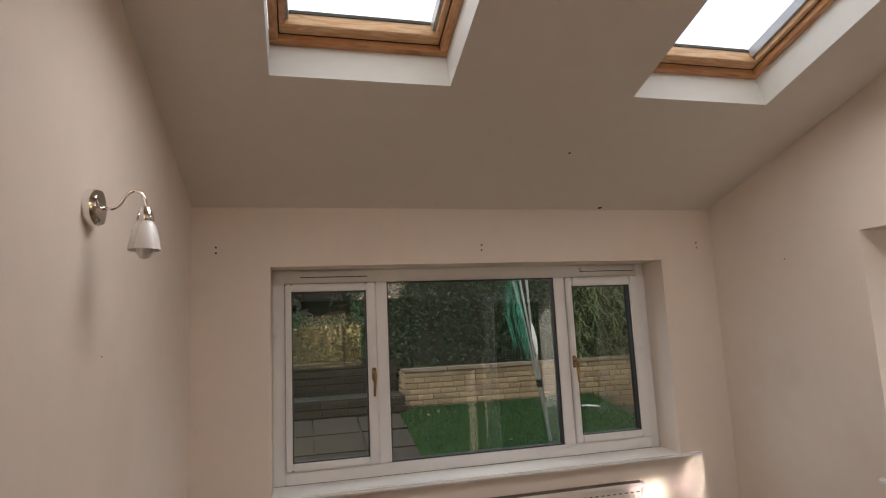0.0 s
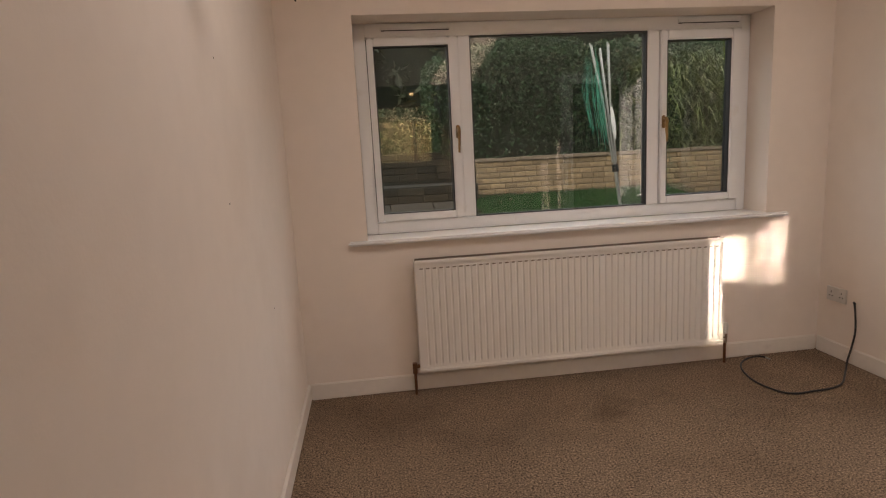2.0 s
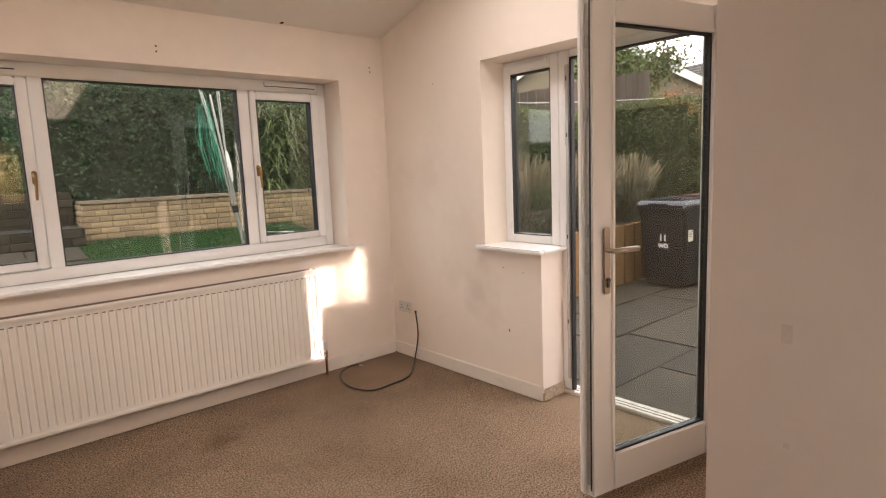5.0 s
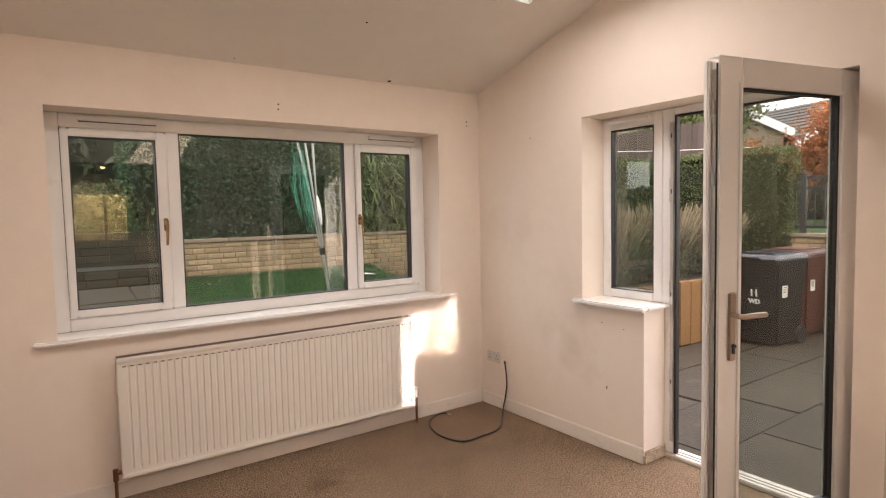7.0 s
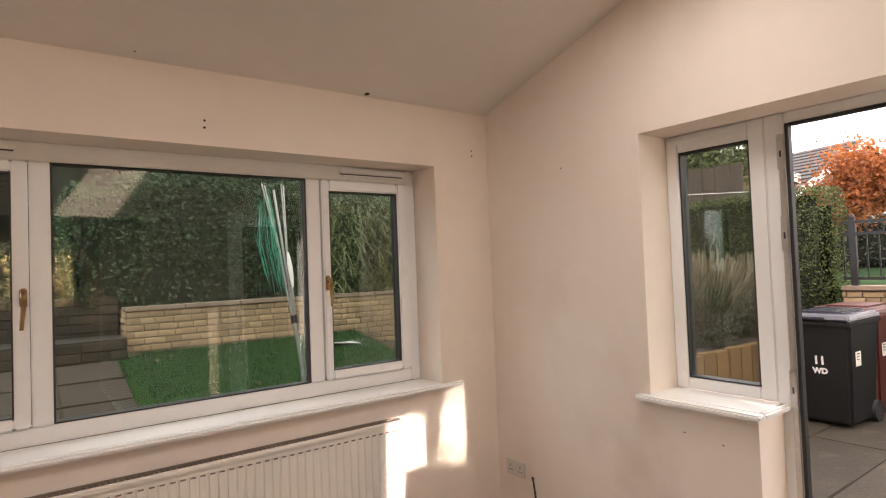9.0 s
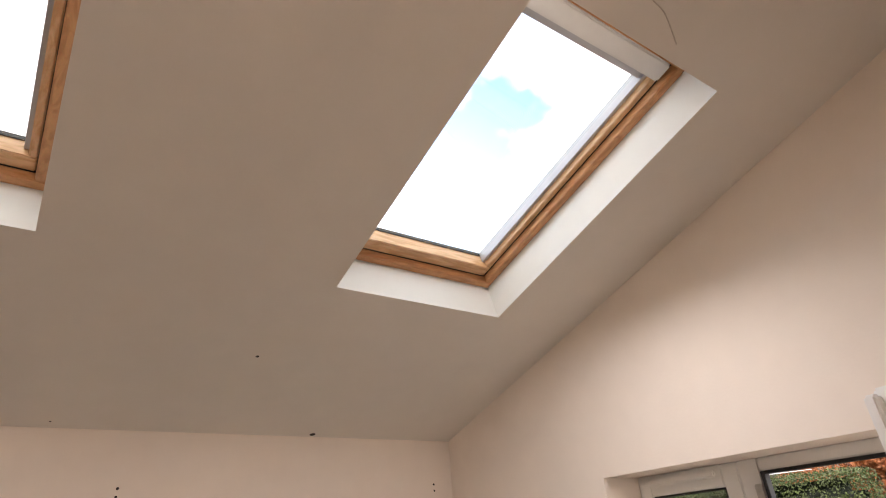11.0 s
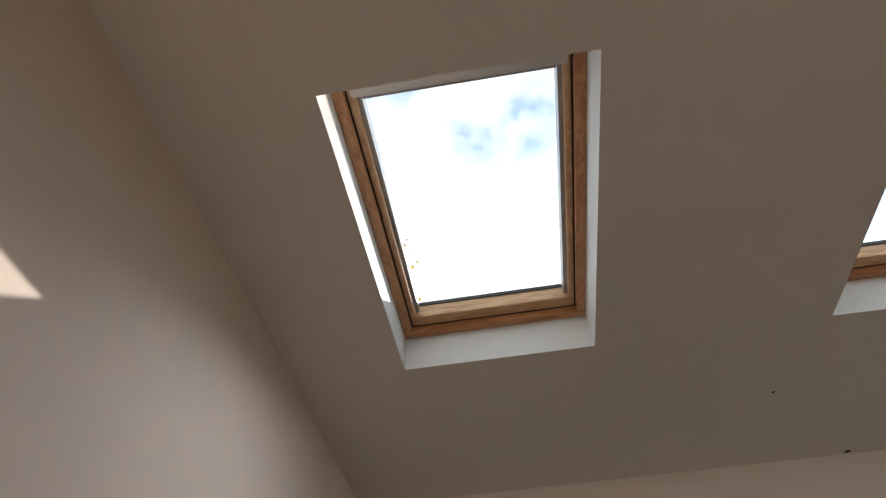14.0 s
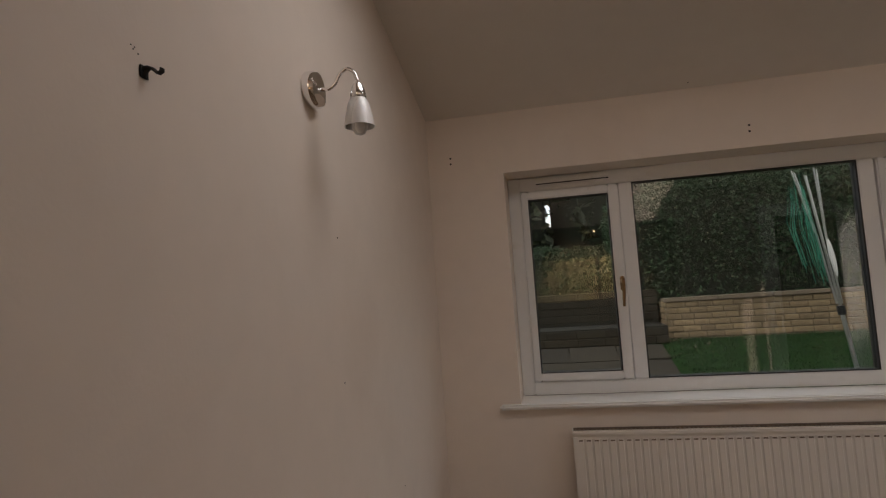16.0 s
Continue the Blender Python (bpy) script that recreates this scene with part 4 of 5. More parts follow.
tube(bm, path, 0.0052, 10)
part("arm", bm, M_CHROME, lamp, "curved chrome arm", True)
sm = Matrix.Translation((0.136, 0.013, -0.012)) @ Matrix.Scale(0.86, 4)
bm = bmesh.new()
lathe(bm, [(0.008, 0.022), (0.016, 0.018), (0.024, -0.004), (0.027, -0.022), (0.025, -0.026)], sm, 24)
part("cap", bm, M_CHROME, lamp, "chrome lampholder cap", True)
bm = bmesh.new()
lathe(bm, [(0.024, -0.0265), (0.034, -0.045), (0.043, -0.085), (0.048, -0.118), (0.0455, -0.118), (0.040, -0.085), (0.031, -0.045), (0.020, -0.030)], sm, 28, close=False)
part("shade", bm, M_OPAL, lamp, "white opal glass bell shade", True)
bm = bmesh.new()
lathe(bm, [(0.012, -0.04), (0.014, -0.07), (0.024, -0.105), (0.024, -0.125), (0.016, -0.140), (0.004, -0.145)], sm, 20)
part("bulb", bm, M_OPAL, lamp, "frosted bulb, unlit", True)

bm = bmesh.new()
box(bm, 0.0, 0.006, -0.014, 0.014, -0.026, 0.026, 0.006)
tube(bm, [(0.005, 0, 0.016), (0.020, 0.006, 0.020), (0.040, 0.010, 0.014), (0.054, 0.012, 0.002), (0.066, 0.014, -0.002), (0.076, 0.016, 0.006), (0.078, 0.016, 0.018)], 0.0075, 8)
tube(bm, [(0.006, 0, -0.018), (0.012, 0.001, -0.004), (0.024, 0.005, 0.014)], 0.0055, 8)
hook = tagged(finish("curtain_hook", bm, M_BLACK, smooth=True), "black iron tie-back hook screwed to the wall", "hook")
hook.matrix_world = pose(XL, 1.085, 1.858) @ Matrix.Diagonal((0.33, 0.75, 0.42, 1))

sock = empty("power_socket", (XR, 3.094, 0.383), "white plastic double power socket on the wall", "socket")
bm = B(-0.0095, -0.0005, -0.073, 0.073, -0.043, 0.043, 0.0025)
part("face_plate", bm, M_SOCKET, sock, "white square-edged plate")
for s in (-1, 1):
    b = bmesh.new()
    for dy, dz, wy, wz in ((0, 0.012, 0.006, 0.011), (-0.011, -0.012, 0.010, 0.006), (0.011, -0.012, 0.010, 0.006)):
        y = s * 0.038 + dy
        box(b, -0.0102, -0.0097, y - wy / 2, y + wy / 2, dz - wz / 2, dz + wz / 2)
    part("pin_slots", b, M_SLOT, sock, "dark pin slots")
    part("rocker_switch", B(-0.013, -0.0097, s * 0.013 - 0.005, s * 0.013 + 0.005, 0.012, 0.032, 0.001), M_SOCKET, sock, "rocker switch")


cab = tagged(new("cable"), "black cable curling over the carpet from the wall", "cable")
cab.matrix_world = pose(2.3, 2.9, 0)
bm = tube(bmesh.new(), spline([(2.683, 2.957, 0.362), (2.668, 2.952, 0.372), (2.664, 2.938, 0.345), (2.665, 2.925, 0.22), (2.660, 2.935, 0.12), (2.635, 2.930, 0.045), (2.580, 2.880, 0.010), (2.50, 2.80, 0.008), (2.408, 2.715, 0.008), (2.312, 2.675, 0.008), (2.201, 2.668, 0.008), (2.093, 2.662, 0.008), (2.031, 2.711, 0.008), (1.998, 2.840, 0.008), (2.025, 2.985, 0.008), (2.080, 3.090, 0.010), (2.160, 3.150, 0.014), (2.235, 3.160, 0.018), (2.262, 3.125, 0.022)]), 0.0055, 8)
part("sheath", at(cab, bm), M_CABLE, cab, "", True)
bm = tube(bmesh.new(), [(2.262, 3.124, 0.022), (2.274, 3.098, 0.018)], 0.0045, 8)
part("plug", at(cab, bm), M_STEEL, cab, "small metal connector")


def mark(name, label, at_p, normal, r, n=10, squash=1.0):
    """A shallow dark disc: a drilled hole or scuff on a surface."""
    bm = bmesh.new()
    m = Vector(normal).to_track_quat("Z", "Y").to_matrix().to_4x4()
    lathe(bm, [(r, 0.0), (r * 0.9, 0.0006)], m @ Matrix.Diagonal((1, squash, 1, 1)), n)
    ob = tagged(finish(name, bm, M_HOLE), label, "screw hole", "old fixing holes")
    ob.matrix_world = pose(*at_p)
    return ob


for hx in (-0.335, 1.123, 2.577):
    for dz in (0.014, -0.016):
        mark("screw_hole", "dark drilled hole from an old curtain bracket", (hx + RNG.uniform(-.002, .002), YF - 0.0003, 2.152 + dz), (0, -1, 0), 0.0055)
mark("screw_hole", "dark drilled hole in the cream wall", (XR - 0.0003, 2.675, 1.984), (-1, 0, 0), 0.004)
mark("screw_hole", "dark scuff mark on the cream wall", (XR - 0.0003, 2.032, 0.392), (-1, 0, 0), 0.0045, 8, 2.6)
for y, z in ((2.07, 0.79), (1.909, 0.772)):
    mark("screw_hole", "small dark chip on the cream wall", (XR - 0.0003, y, z), (-1, 0, 0), 0.005, 7, 0.6)
RN = (ROOF.to_3x3() @ Vector((0, 0, -1)))
for x, v, r in ((1.896, 0.024, 0.014), (1.439, 0.593, 0.007), (0.858, 0.049, 0.004)):
    p = ROOF @ Vector((x, v, -0.0003))
    mark("screw_hole", "dark hole in the sloped ceiling plaster", p, RN, r)
for y, z in ((1.058, 1.893), (1.063, 1.888), (1.066, 1.892), (1.074, 1.884)):
    mark("screw_hole", "small plugged hole above the hook", (XL + 0.0003, y, z), (1, 0, 0), 0.0013)
for y, z in ((1.883, 1.229), (1.887, 1.652), (2.437, 0.755)):
    mark("screw_hole", "tiny dark speck on the plain wall", (XL + 0.0003, y, z), (1, 0, 0), 0.003)
cpts = spline([ROOF @ Vector((x, v, -0.0006)) for x, v in ((1.567, 2.275), (1.662, 2.305), (1.746, 2.304), (1.843, 2.276), (1.908, 2.265), (2.011, 2.221))], 6)
bm = tube(bmesh.new(), cpts, 0.0018, 5)
tagged(finish("plaster_crack", bm, M_CRACK), "wavy hairline crack in the ceiling plaster by the skylight", "crack")

# kitchen side window, added out of view round the fill lamp
kw = empty("window_5_added", (XL - 0.2, -1.7, 0.98), "plain white window added unseen in the side wall for the fill lamp", "window", "", "structure")
for q in ((-2.549, -2.49, 0.981, 2.119), (-0.91, -0.851, 0.981, 2.119), (-2.489, -0.911, 0.981, 1.04), (-2.489, -0.911, 2.06, 2.119)):
    part("frame_bar", at(kw, B(XL - 0.22, XL - 0.15, *q, 0.004)), M_UPVC, kw)
pn = part("pane", at(kw, B(XL - 0.195, XL - 0.187, -2.489, -0.911, 1.041, 2.059)), M_GLASS, kw, "clear pane")
pn.visible_shadow = False

for y, z, w, h in ((0.066, 1.032, 0.022, 0.042), (0.058, 0.781, 0.012, 0.012)):
    bm = B(-0.0012, -0.0002, -w / 2, w / 2, -h / 2, h / 2, 0.0004)
    sc = tagged(finish("wall_scuff", bm, M_PATCH), "patched filler mark on the plain wall", "wall mark", "wall scuffs")
    sc.matrix_world = pose(XN, y, z)

# ---- kitchen behind: seen only as reflections ----
for x0, wd in ((-0.20, 0.47), (0.28, 0.50), (0.84, 0.25)):
    u = empty("wall_cupboard", (x0, YK, 1.17), "cream kitchen wall cupboard on the back wall", "cupboard", "kitchen cupboards")
    part("body", B(0, wd - 0.006, 0.0, 0.30, 0.0, 0.69, 0.004), M_UNIT, u)
    d = part("door", B(0.004, wd - 0.010, 0.3005, 0.32, 0.004, 0.686, 0.004), M_UNIT, u, "plain cream door")
    part("handle", tube(bmesh.new(), [(wd - 0.05, 0.321, 0.06), (wd - 0.05, 0.345, 0.075), (wd - 0.05, 0.345, 0.165), (wd - 0.05, 0.321, 0.18)], 0.006), M_CHROME, d)
cl = empty("ceiling_lamp", (0.74, -2.30, 2.40), "small lit ceiling spot lamp in the kitchen", "ceiling lamp")
part("housing", lathe(bmesh.new(), [(0.05, 0.0), (0.05, -0.012), (0.012, -0.018), (0.012, -0.11), (0.032, -0.125), (0.036, -0.17)], Matrix(), 20), M_CHROME, cl)
part("bulb", lathe(bmesh.new(), [(0.030, -0.1705), (0.028, -0.185), (0.01, -0.195)], Matrix(), 16), M_BULB, cl, "glowing warm bulb")

# ---- outside: ground, patio, lawn ----
GZ = -0.10


def lawn_z(y):
    return max(GZ - 0.02, min(0.72, 0.02 + (y - 3.9) * 0.195))


bm = bmesh.new()
xs = [-60, -20, -6] + [XL - 1 + 0.5 * i for i in range(14)] + [9.6, 9.7, 20, 60]
ys = [-40, -8, 2.0, 3.52] + [3.6 + 0.4 * i for i in range(11)] + [8.0, 8.4, 14, 30, 80]
gv = {}
for i, x in enumerate(xs):
    for j, y in enumerate(ys):
        if x > 9.65:
            z = 1.02
        elif y < 3.53 or x > 4.2:
            z = -0.42 if x > 2.6 else GZ - 0.045
        else:
            z = lawn_z(y) if y < 7.66 else 1.0
        if x < 1.3 and 7.2 < y < 8.3:
            z = 0.3
        if y > 8.35:
            z = 1.02
        if x < -2 or y < -3:
            z = GZ - 0.045
        gv[i, j] = bm.verts.new((x, y, z))
for i in range(len(xs) - 1):
    for j in range(len(ys) - 1):
        bm.faces.new((gv[i, j], gv[i + 1, j], gv[i + 1, j + 1], gv[i, j + 1]))
structure("ground", bm, M_LAWN, "green lawn rising gently to a low garden wall", "ground")

# blades that break up the lawn's surface
n = 26000
gx, gy = RNG.uniform(-1.0, 4.2, n), RNG.uniform(3.9, 7.6, n)
keep = gx > 1.28 + 0.12 * np.sin(gy * 2.3)
gx, gy = gx[keep], gy[keep]
gzv = np.array([lawn_z(v) for v in gy])
tagged(leaves("lawn_grass", np.stack([gx, gy, gzv + 0.012], 1), 0.045, M_GRASS, RNG, aspect=0.16, up=((0, 0, 1.4), 0.6)), "short mown green grass blades on the lawn", "grass", "", "stuff")

# dark paved corner by the house end of the lawn
dark = tagged(new("paving"), "dark paving at the edge of the lawn", "paving", "", "structure")
bed = B(-1.48, 1.48, -1.5, 1.5, -0.05, 0.0)
bmesh.ops.transform(bed, matrix=pose(-0.42, 5.55, lawn_z(5.55) + 0.040, 11.03), verts=bed.verts[:])
part("bedding", bed, M_SOIL, dark, "dark soil between the slabs")
me_s = None
for i in range(6):
    for j in range(6):
        x, y = -1.85 + i * 0.52, 4.1 + j * 0.52
        if x > 1.0 or y > 7.0:
            continue
        zc = lawn_z(y + 0.25) + 0.055
        if me_s is None:
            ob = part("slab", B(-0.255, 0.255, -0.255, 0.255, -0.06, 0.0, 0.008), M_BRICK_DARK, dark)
            me_s = ob.data
        else:
            ob = new("slab", me_s)
            ob.parent = dark
        ob.matrix_local = pose(x + 0.25, y + 0.25, zc, 11 + RNG.uniform(-.6, .6), RNG.uniform(-.6, .6), 0)

# ---- low garden wall, brick by brick ----
GWY, GWX0, GWZ0, GWZ1 = 7.6, 1.40, 0.66, 1.165


def masonry(parent, mesh, x0, x1, z0, z1, y, bl, bh, joint, alongx=True, jitter=0.004):
    """Bricks in stretcher bond that stand a little proud of their mortar."""
    k, z = 0, z0
    while z + bh <= z1 + 1e-6:
        a = x0 - (bl / 2 if k % 2 else 0)
        while a < x1 - 0.03:
            run = bl * RNG.uniform(0.72, 1.25)
            b0, b1 = max(a, x0), min(a + run - joint, x1)
            if b1 - b0 > 0.03:
                ob = new("brick", mesh)
                ob.parent = parent
                j = RNG.uniform(-jitter, jitter)
                c = Vector(((b0 + b1) / 2, y + j, z + bh / 2)) if alongx else Vector((y + j, (b0 + b1) / 2, z + bh / 2))
                ob.matrix_local = Matrix.Translation(c) @ (Matrix() if alongx else Matrix.Rotation(radians(90), 4, "Z")) @ Matrix.Diagonal(((b1 - b0) / (bl - joint), 1, 1, 1))
            a += run
        z += bh + joint
        k += 1


def brick_mesh(bl, bh, depth, mat):
    bm = B(-bl / 2, bl / 2, -depth / 2, depth / 2, -bh / 2, bh / 2)
    bmesh.ops.bevel(bm, geom=[e for e in bm.edges], offset=0.005, segments=1, affect="EDGES")
    me = bpy.data.meshes.new("brick")
    bm.to_mesh(me)
    bm.free()
    me.materials.append(mat)
    return me


gw = tagged(new("garden_wall"), "low buff brick garden wall with flat coping", "garden wall", "", "structure")
part("mortar", B(GWX0 + 0.004, 9.2, GWY + 0.008, GWY + 0.20, 0.3, GWZ1 - 0.004), M_MORTAR, gw, "recessed sandy mortar")
BR = brick_mesh(0.180, 0.062, 0.03, M_BRICK)
masonry(gw, BR, GWX0, 6.3, GWZ0 - 0.14, GWZ1, GWY + 0.012, 0.190, 0.062, 0.010)
masonry(gw, BR, GWY + 0.03, GWY + 0.9, GWZ0 - 0.14, GWZ1, GWX0 + 0.012, 0.190, 0.062, 0.010, False)
cop = None
for i in range(12):
    if cop is None:
        o = part("coping_stone", B(0, 0.592, -0.03, 0.24, 0, 0.042, 0.006), M_COPING, gw)
        cop = o.data
    else:
        o = new("coping_stone", cop)
        o.parent = gw
    o.matrix_local = pose(GWX0 - 0.02 + i * 0.6, GWY + RNG.uniform(-.006, .006), GWZ1 + 0.001, 0, RNG.uniform(-.4, .4), 0)

# stepped dark walls to the left of it
dw = tagged(new("terrace_wall"), "dark mossy stone terrace wall in two steps", "terrace wall", "", "structure")
part("mortar", B(-3.0, GWX0 - 0.03, 8.02, 8.3, 0.2, 1.32), M_JOINT, dw, "dark recessed joints")
part("lower_bed", B(-3.0, GWX0 - 0.03, 7.42, 8.015, 0.2, 0.905), M_JOINT, dw, "dark recessed joints")
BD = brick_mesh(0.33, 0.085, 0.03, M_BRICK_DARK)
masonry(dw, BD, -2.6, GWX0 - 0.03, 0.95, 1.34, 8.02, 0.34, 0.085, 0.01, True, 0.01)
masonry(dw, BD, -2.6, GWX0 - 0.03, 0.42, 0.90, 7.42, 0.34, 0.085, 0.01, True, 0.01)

# ---- hedges ----


def blob_points(n, boxes, rng, rough=0.16, freq=1.7):
    """Points near the skin of rounded boxes whose outline wanders."""
    out = []
    vol = np.array([(b[1] - b[0]) * (b[5] - b[4]) + (b[3] - b[2]) * (b[5] - b[4]) + (b[1] - b[0]) * (b[3] - b[2]) for b in boxes])
    for b, share in zip(boxes, vol / vol.sum()):
        c = np.array([(b[0] + b[1]) / 2, (b[2] + b[3]) / 2, (b[4] + b[5]) / 2])
        h = np.array([(b[1] - b[0]) / 2, (b[3] - b[2]) / 2, (b[5] - b[4]) / 2])
        m = int(n * share)
        u = rng.uniform(-1, 1, size=(m, 3))
        w = np.array([h[1] * h[2], h[0] * h[2], h[0] * h[1]])
        ax = rng.choice(3, size=m, p=w / w.sum())
        u[np.arange(m), ax] = np.sign(u[np.arange(m), ax])
        p = u * h
        r = np.linalg.norm(u, axis=1)
        corner = np.clip((r - 1.25) * 0.10, 0, 0.2)[:, None]
        p = p * (1 - corner)
        q = p + c
        wob = np.array([noise.noise(Vector(v) * freq) + 0.5 * noise.noise(Vector(v) * freq * 3.1) for v in q])
        depth = rng.exponential(0.05, size=m)
        nrm = u / r[:, None]
        out.append(q + nrm * (wob * rough - depth)[:, None])
    return np.concatenate(out)


def hedge(name, label, boxes, n, size, mat, core_mat, aspect=0.5, inset=0.16, rough=0.16):
    h = empty(name, (boxes[0][0], boxes[0][2], boxes[0][4]), label, "hedge")
    # solid inner block, its near-black colour standing for shade among the leaves
    bm = bmesh.new()
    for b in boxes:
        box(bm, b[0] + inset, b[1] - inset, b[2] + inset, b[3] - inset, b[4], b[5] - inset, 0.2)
    part("shade_core", at(h, bm), core_mat, h, "solid core, coloured near black for the shade between leaves")
    leaves("foliage", blob_points(n, boxes, RNG, rough), size, mat, RNG, h, "", aspect)
    return h


# near-black colour that puts inner shade into the hedge cores
M_CORE = material("core_painted_as_shade", (0.012, 0.016, 0.008), 0.95, var=0.4, scale=20, bump=0.8)
# the long left box is added to block a pale gap in the sidelight's reflection
hedge("laurel_hedge", "large dark green laurel hedge above the garden wall", [(0.9, 4.9, 8.0, 9.6, 0.95, 2.62), (1.5, 4.2, 8.1, 9.5, 1.5, 2.80), (-9.0, 1.2, 8.4, 9.8, 1.0, 1.95)], 84000, 0.056, M_LEAF, M_CORE, 0.55)

# strappy ornamental grass spilling over the wall
sg = empty("ornamental_grass", (5.1, 7.95, 1.0), "tall strappy green grass plant spilling over the wall", "plant")
v, f = [], []
rng2 = np.random.default_rng(11)
for i in range(2600):
    bx, by = rng2.uniform(3.75, 6.6), rng2.uniform(7.85, 8.5)
    z0 = rng2.uniform(1.0, 2.4)
    L, az = rng2.uniform(0.35, 0.9), rng2.uniform(0, 2 * math.pi)
    droop, wd = rng2.uniform(0.5, 1.6), rng2.uniform(0.006, 0.013)
    d = Vector((math.cos(az), math.sin(az) * 0.7 - 0.35, 0))
    side_v = Vector((-d.y, d.x, 0.2)).normalized() * wd
    base = len(v)
    for k in range(5):
        t = k / 4
        p = Vector((bx, by, z0)) + d * L * t * 0.8 + Vector((0, 0, L * (1.0 * t - droop * t * t)))
        s = side_v * (1 - 0.85 * t)
        v += [p - s, p + s]
    f += [(base + 2 * k, base + 2 * k + 1, base + 2 * k + 3, base + 2 * k + 2) for k in range(4)]
me = bpy.data.meshes.new("strap_growth")
me.from_pydata([tuple(Vector(p) - sg.location) for p in v], [], f)
me.materials.append(M_STRAP)
ob = new("strap_growth", me)
ob.parent = sg
hedge("dark_shrub", "dark shrub behind the ornamental grass", [(4.5, 8.2, 8.3, 9.4, 1.0, 2.7)], 9000, 0.075, M_LEAF, M_CORE)


# tall conifers added further back, high enough to keep the low sun off the window
def conifer(x, y, z0, h, r, n):
    t = empty("conifer_tree", (x, y, z0), "tall dark conifer behind the hedge", "tree", "conifers")
    part("trunk", tube(bmesh.new(), [(0, 0, 0), (0, 0, h * 0.9)], 0.14, 8, True, 0.03), M_BARK, t)
    a = RNG.uniform(0, 2 * math.pi, n)
    hh = RNG.uniform(0.02, 1, n)
    prof_r = r * np.minimum(1, (1 - hh) * 3.2 + 0.12) * (0.86 + 0.22 * np.sin(a * 5 + hh * 17))
    rr = prof_r * np.sqrt(RNG.uniform(0.45, 1, n))
    c = np.stack([rr * np.cos(a), rr * np.sin(a), 0.05 + hh * h], 1)
    o = leaves("crown", c, 0.26, M_CONIFER, RNG, None, "", 0.45)
    o.parent = t
    # solid cone coloured near black for the shade inside the crown
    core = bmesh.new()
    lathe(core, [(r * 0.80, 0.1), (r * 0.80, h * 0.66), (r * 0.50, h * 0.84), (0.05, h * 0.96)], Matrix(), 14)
    part("shade_core", core, M_CORE, t)
    return t


for x, y, h, r in ((-3.2, 12.6, 4.9, 1.2), (-1.0, 12.4, 5.1, 1.25), (1.1, 12.8, 5.5, 1.25), (3.0, 12.4, 5.6, 1.25), (4.9, 12.8, 5.6, 1.3), (6.8, 12.4, 5.2, 1.3), (8.8, 12.8, 4.9, 1.3), (10.8, 12.6, 4.7, 1.3), (2.0, 14.0, 5.8, 1.4), (4.0, 14.0, 6.0, 1.4), (5.9, 14.0, 5.8, 1.4), (7.8, 14.0, 5.0, 1.4)):
    conifer(x, y, 1.0, h, r, 2600)


# ---- deciduous trees ----
def branch(bm, p, d, length, r, depth, rng, tips):
    q, pts = p.copy(), [p.copy()]
    for k in range(3):
        d = (d + Vector(rng.normal(size=3)) * 0.16 + Vector((0, 0, 0.05))).normalized()
        q = q + d * length / 3
        pts.append(q.copy())
    tube(bm, pts, r, 5 if depth < 3 else 3, False, r * 0.62)
    if depth <= 1:
        tips += pts[1:]
    if depth == 0:
        return
    for k in range(3):
        nd = (d + Vector(rng.normal(size=3)) * 0.62).normalized()
        branch(bm, q if k < 2 else pts[2], nd, length * 0.70, r * 0.60, depth - 1, rng, tips)


def tree(name, label, at_p, h, r, mat, n, size, seed, spread=0.35, depth=4):
    rng = np.random.default_rng(seed)
    t = empty(name, at_p, label, "tree")
    bm, tips = bmesh.new(), []
    branch(bm, Vector((0, 0, 0)), Vector((0.03, 0.02, 1)), h * 0.40, r, depth, rng, tips)
    part("trunk", bm, M_BARK, t, "tapered trunk and limbs")
    c = np.array([tuple(p) for p in tips])
    idx = rng.integers(0, len(c), n)
    o = leaves("crown", c[idx] + rng.normal(size=(n, 3)) * spread * h * 0.05, size, mat, rng, None, "", 0.7)
    o.parent = t
    return t


tree("birch_tree", "bare tree with its last yellow autumn leaves", (-7.0, 14.0, 1.0), 11.4, 0.16, M_YELLOW, 5000, 0.15, 21, 0.35, 5)
tree("maple_tree", "red and orange autumn tree beyond the railing", (15.5, 6.3, 0.6), 3.0, 0.10, M_RED, 14000, 0.085, 4, 1.6)
tree("maple_tree", "orange autumn tree beyond the railing", (16.5, 4.4, 0.6), 3.1, 0.10, M_RED, 14000, 0.085, 8, 1.6)
tree("ash_tree", "half bare tree with green ivy behind the hedge", (15.0, 10.4, 1.0), 4.6, 0.20, M_PRIVET, 12000, 0.10, 13, 1.2, 4)

# ---- patio side: planter, lavender, clipped hedge ----
PX0, PX1, PY, PZ = 3.6, 8.25, 3.50, 0.64
pl = empty("raised_planter", (PX0, PY, GZ), "raised bed of upright brown timber sleepers", "planter")
sl = None
for i in range(int((PX1 - PX0) / 0.222)):
    if sl is None:
        o = part("sleeper", B(0, 0.212, 0, 0.09, 0, PZ - GZ, 0.008), M_TIMBER, pl)
        sl = o.data
    else:
        o = new("sleeper", sl)
        o.parent = pl
    o.matrix_local = pose(i * 0.222, RNG.uniform(-.008, .008), RNG.uniform(-.012, .004), 0, 0, RNG.uniform(-.6, .6))
part("soil", at(pl, B(PX0, 8.3, PY + 0.12, 5.3, GZ, PZ - 0.05)), M_SOIL, pl, "dark soil")


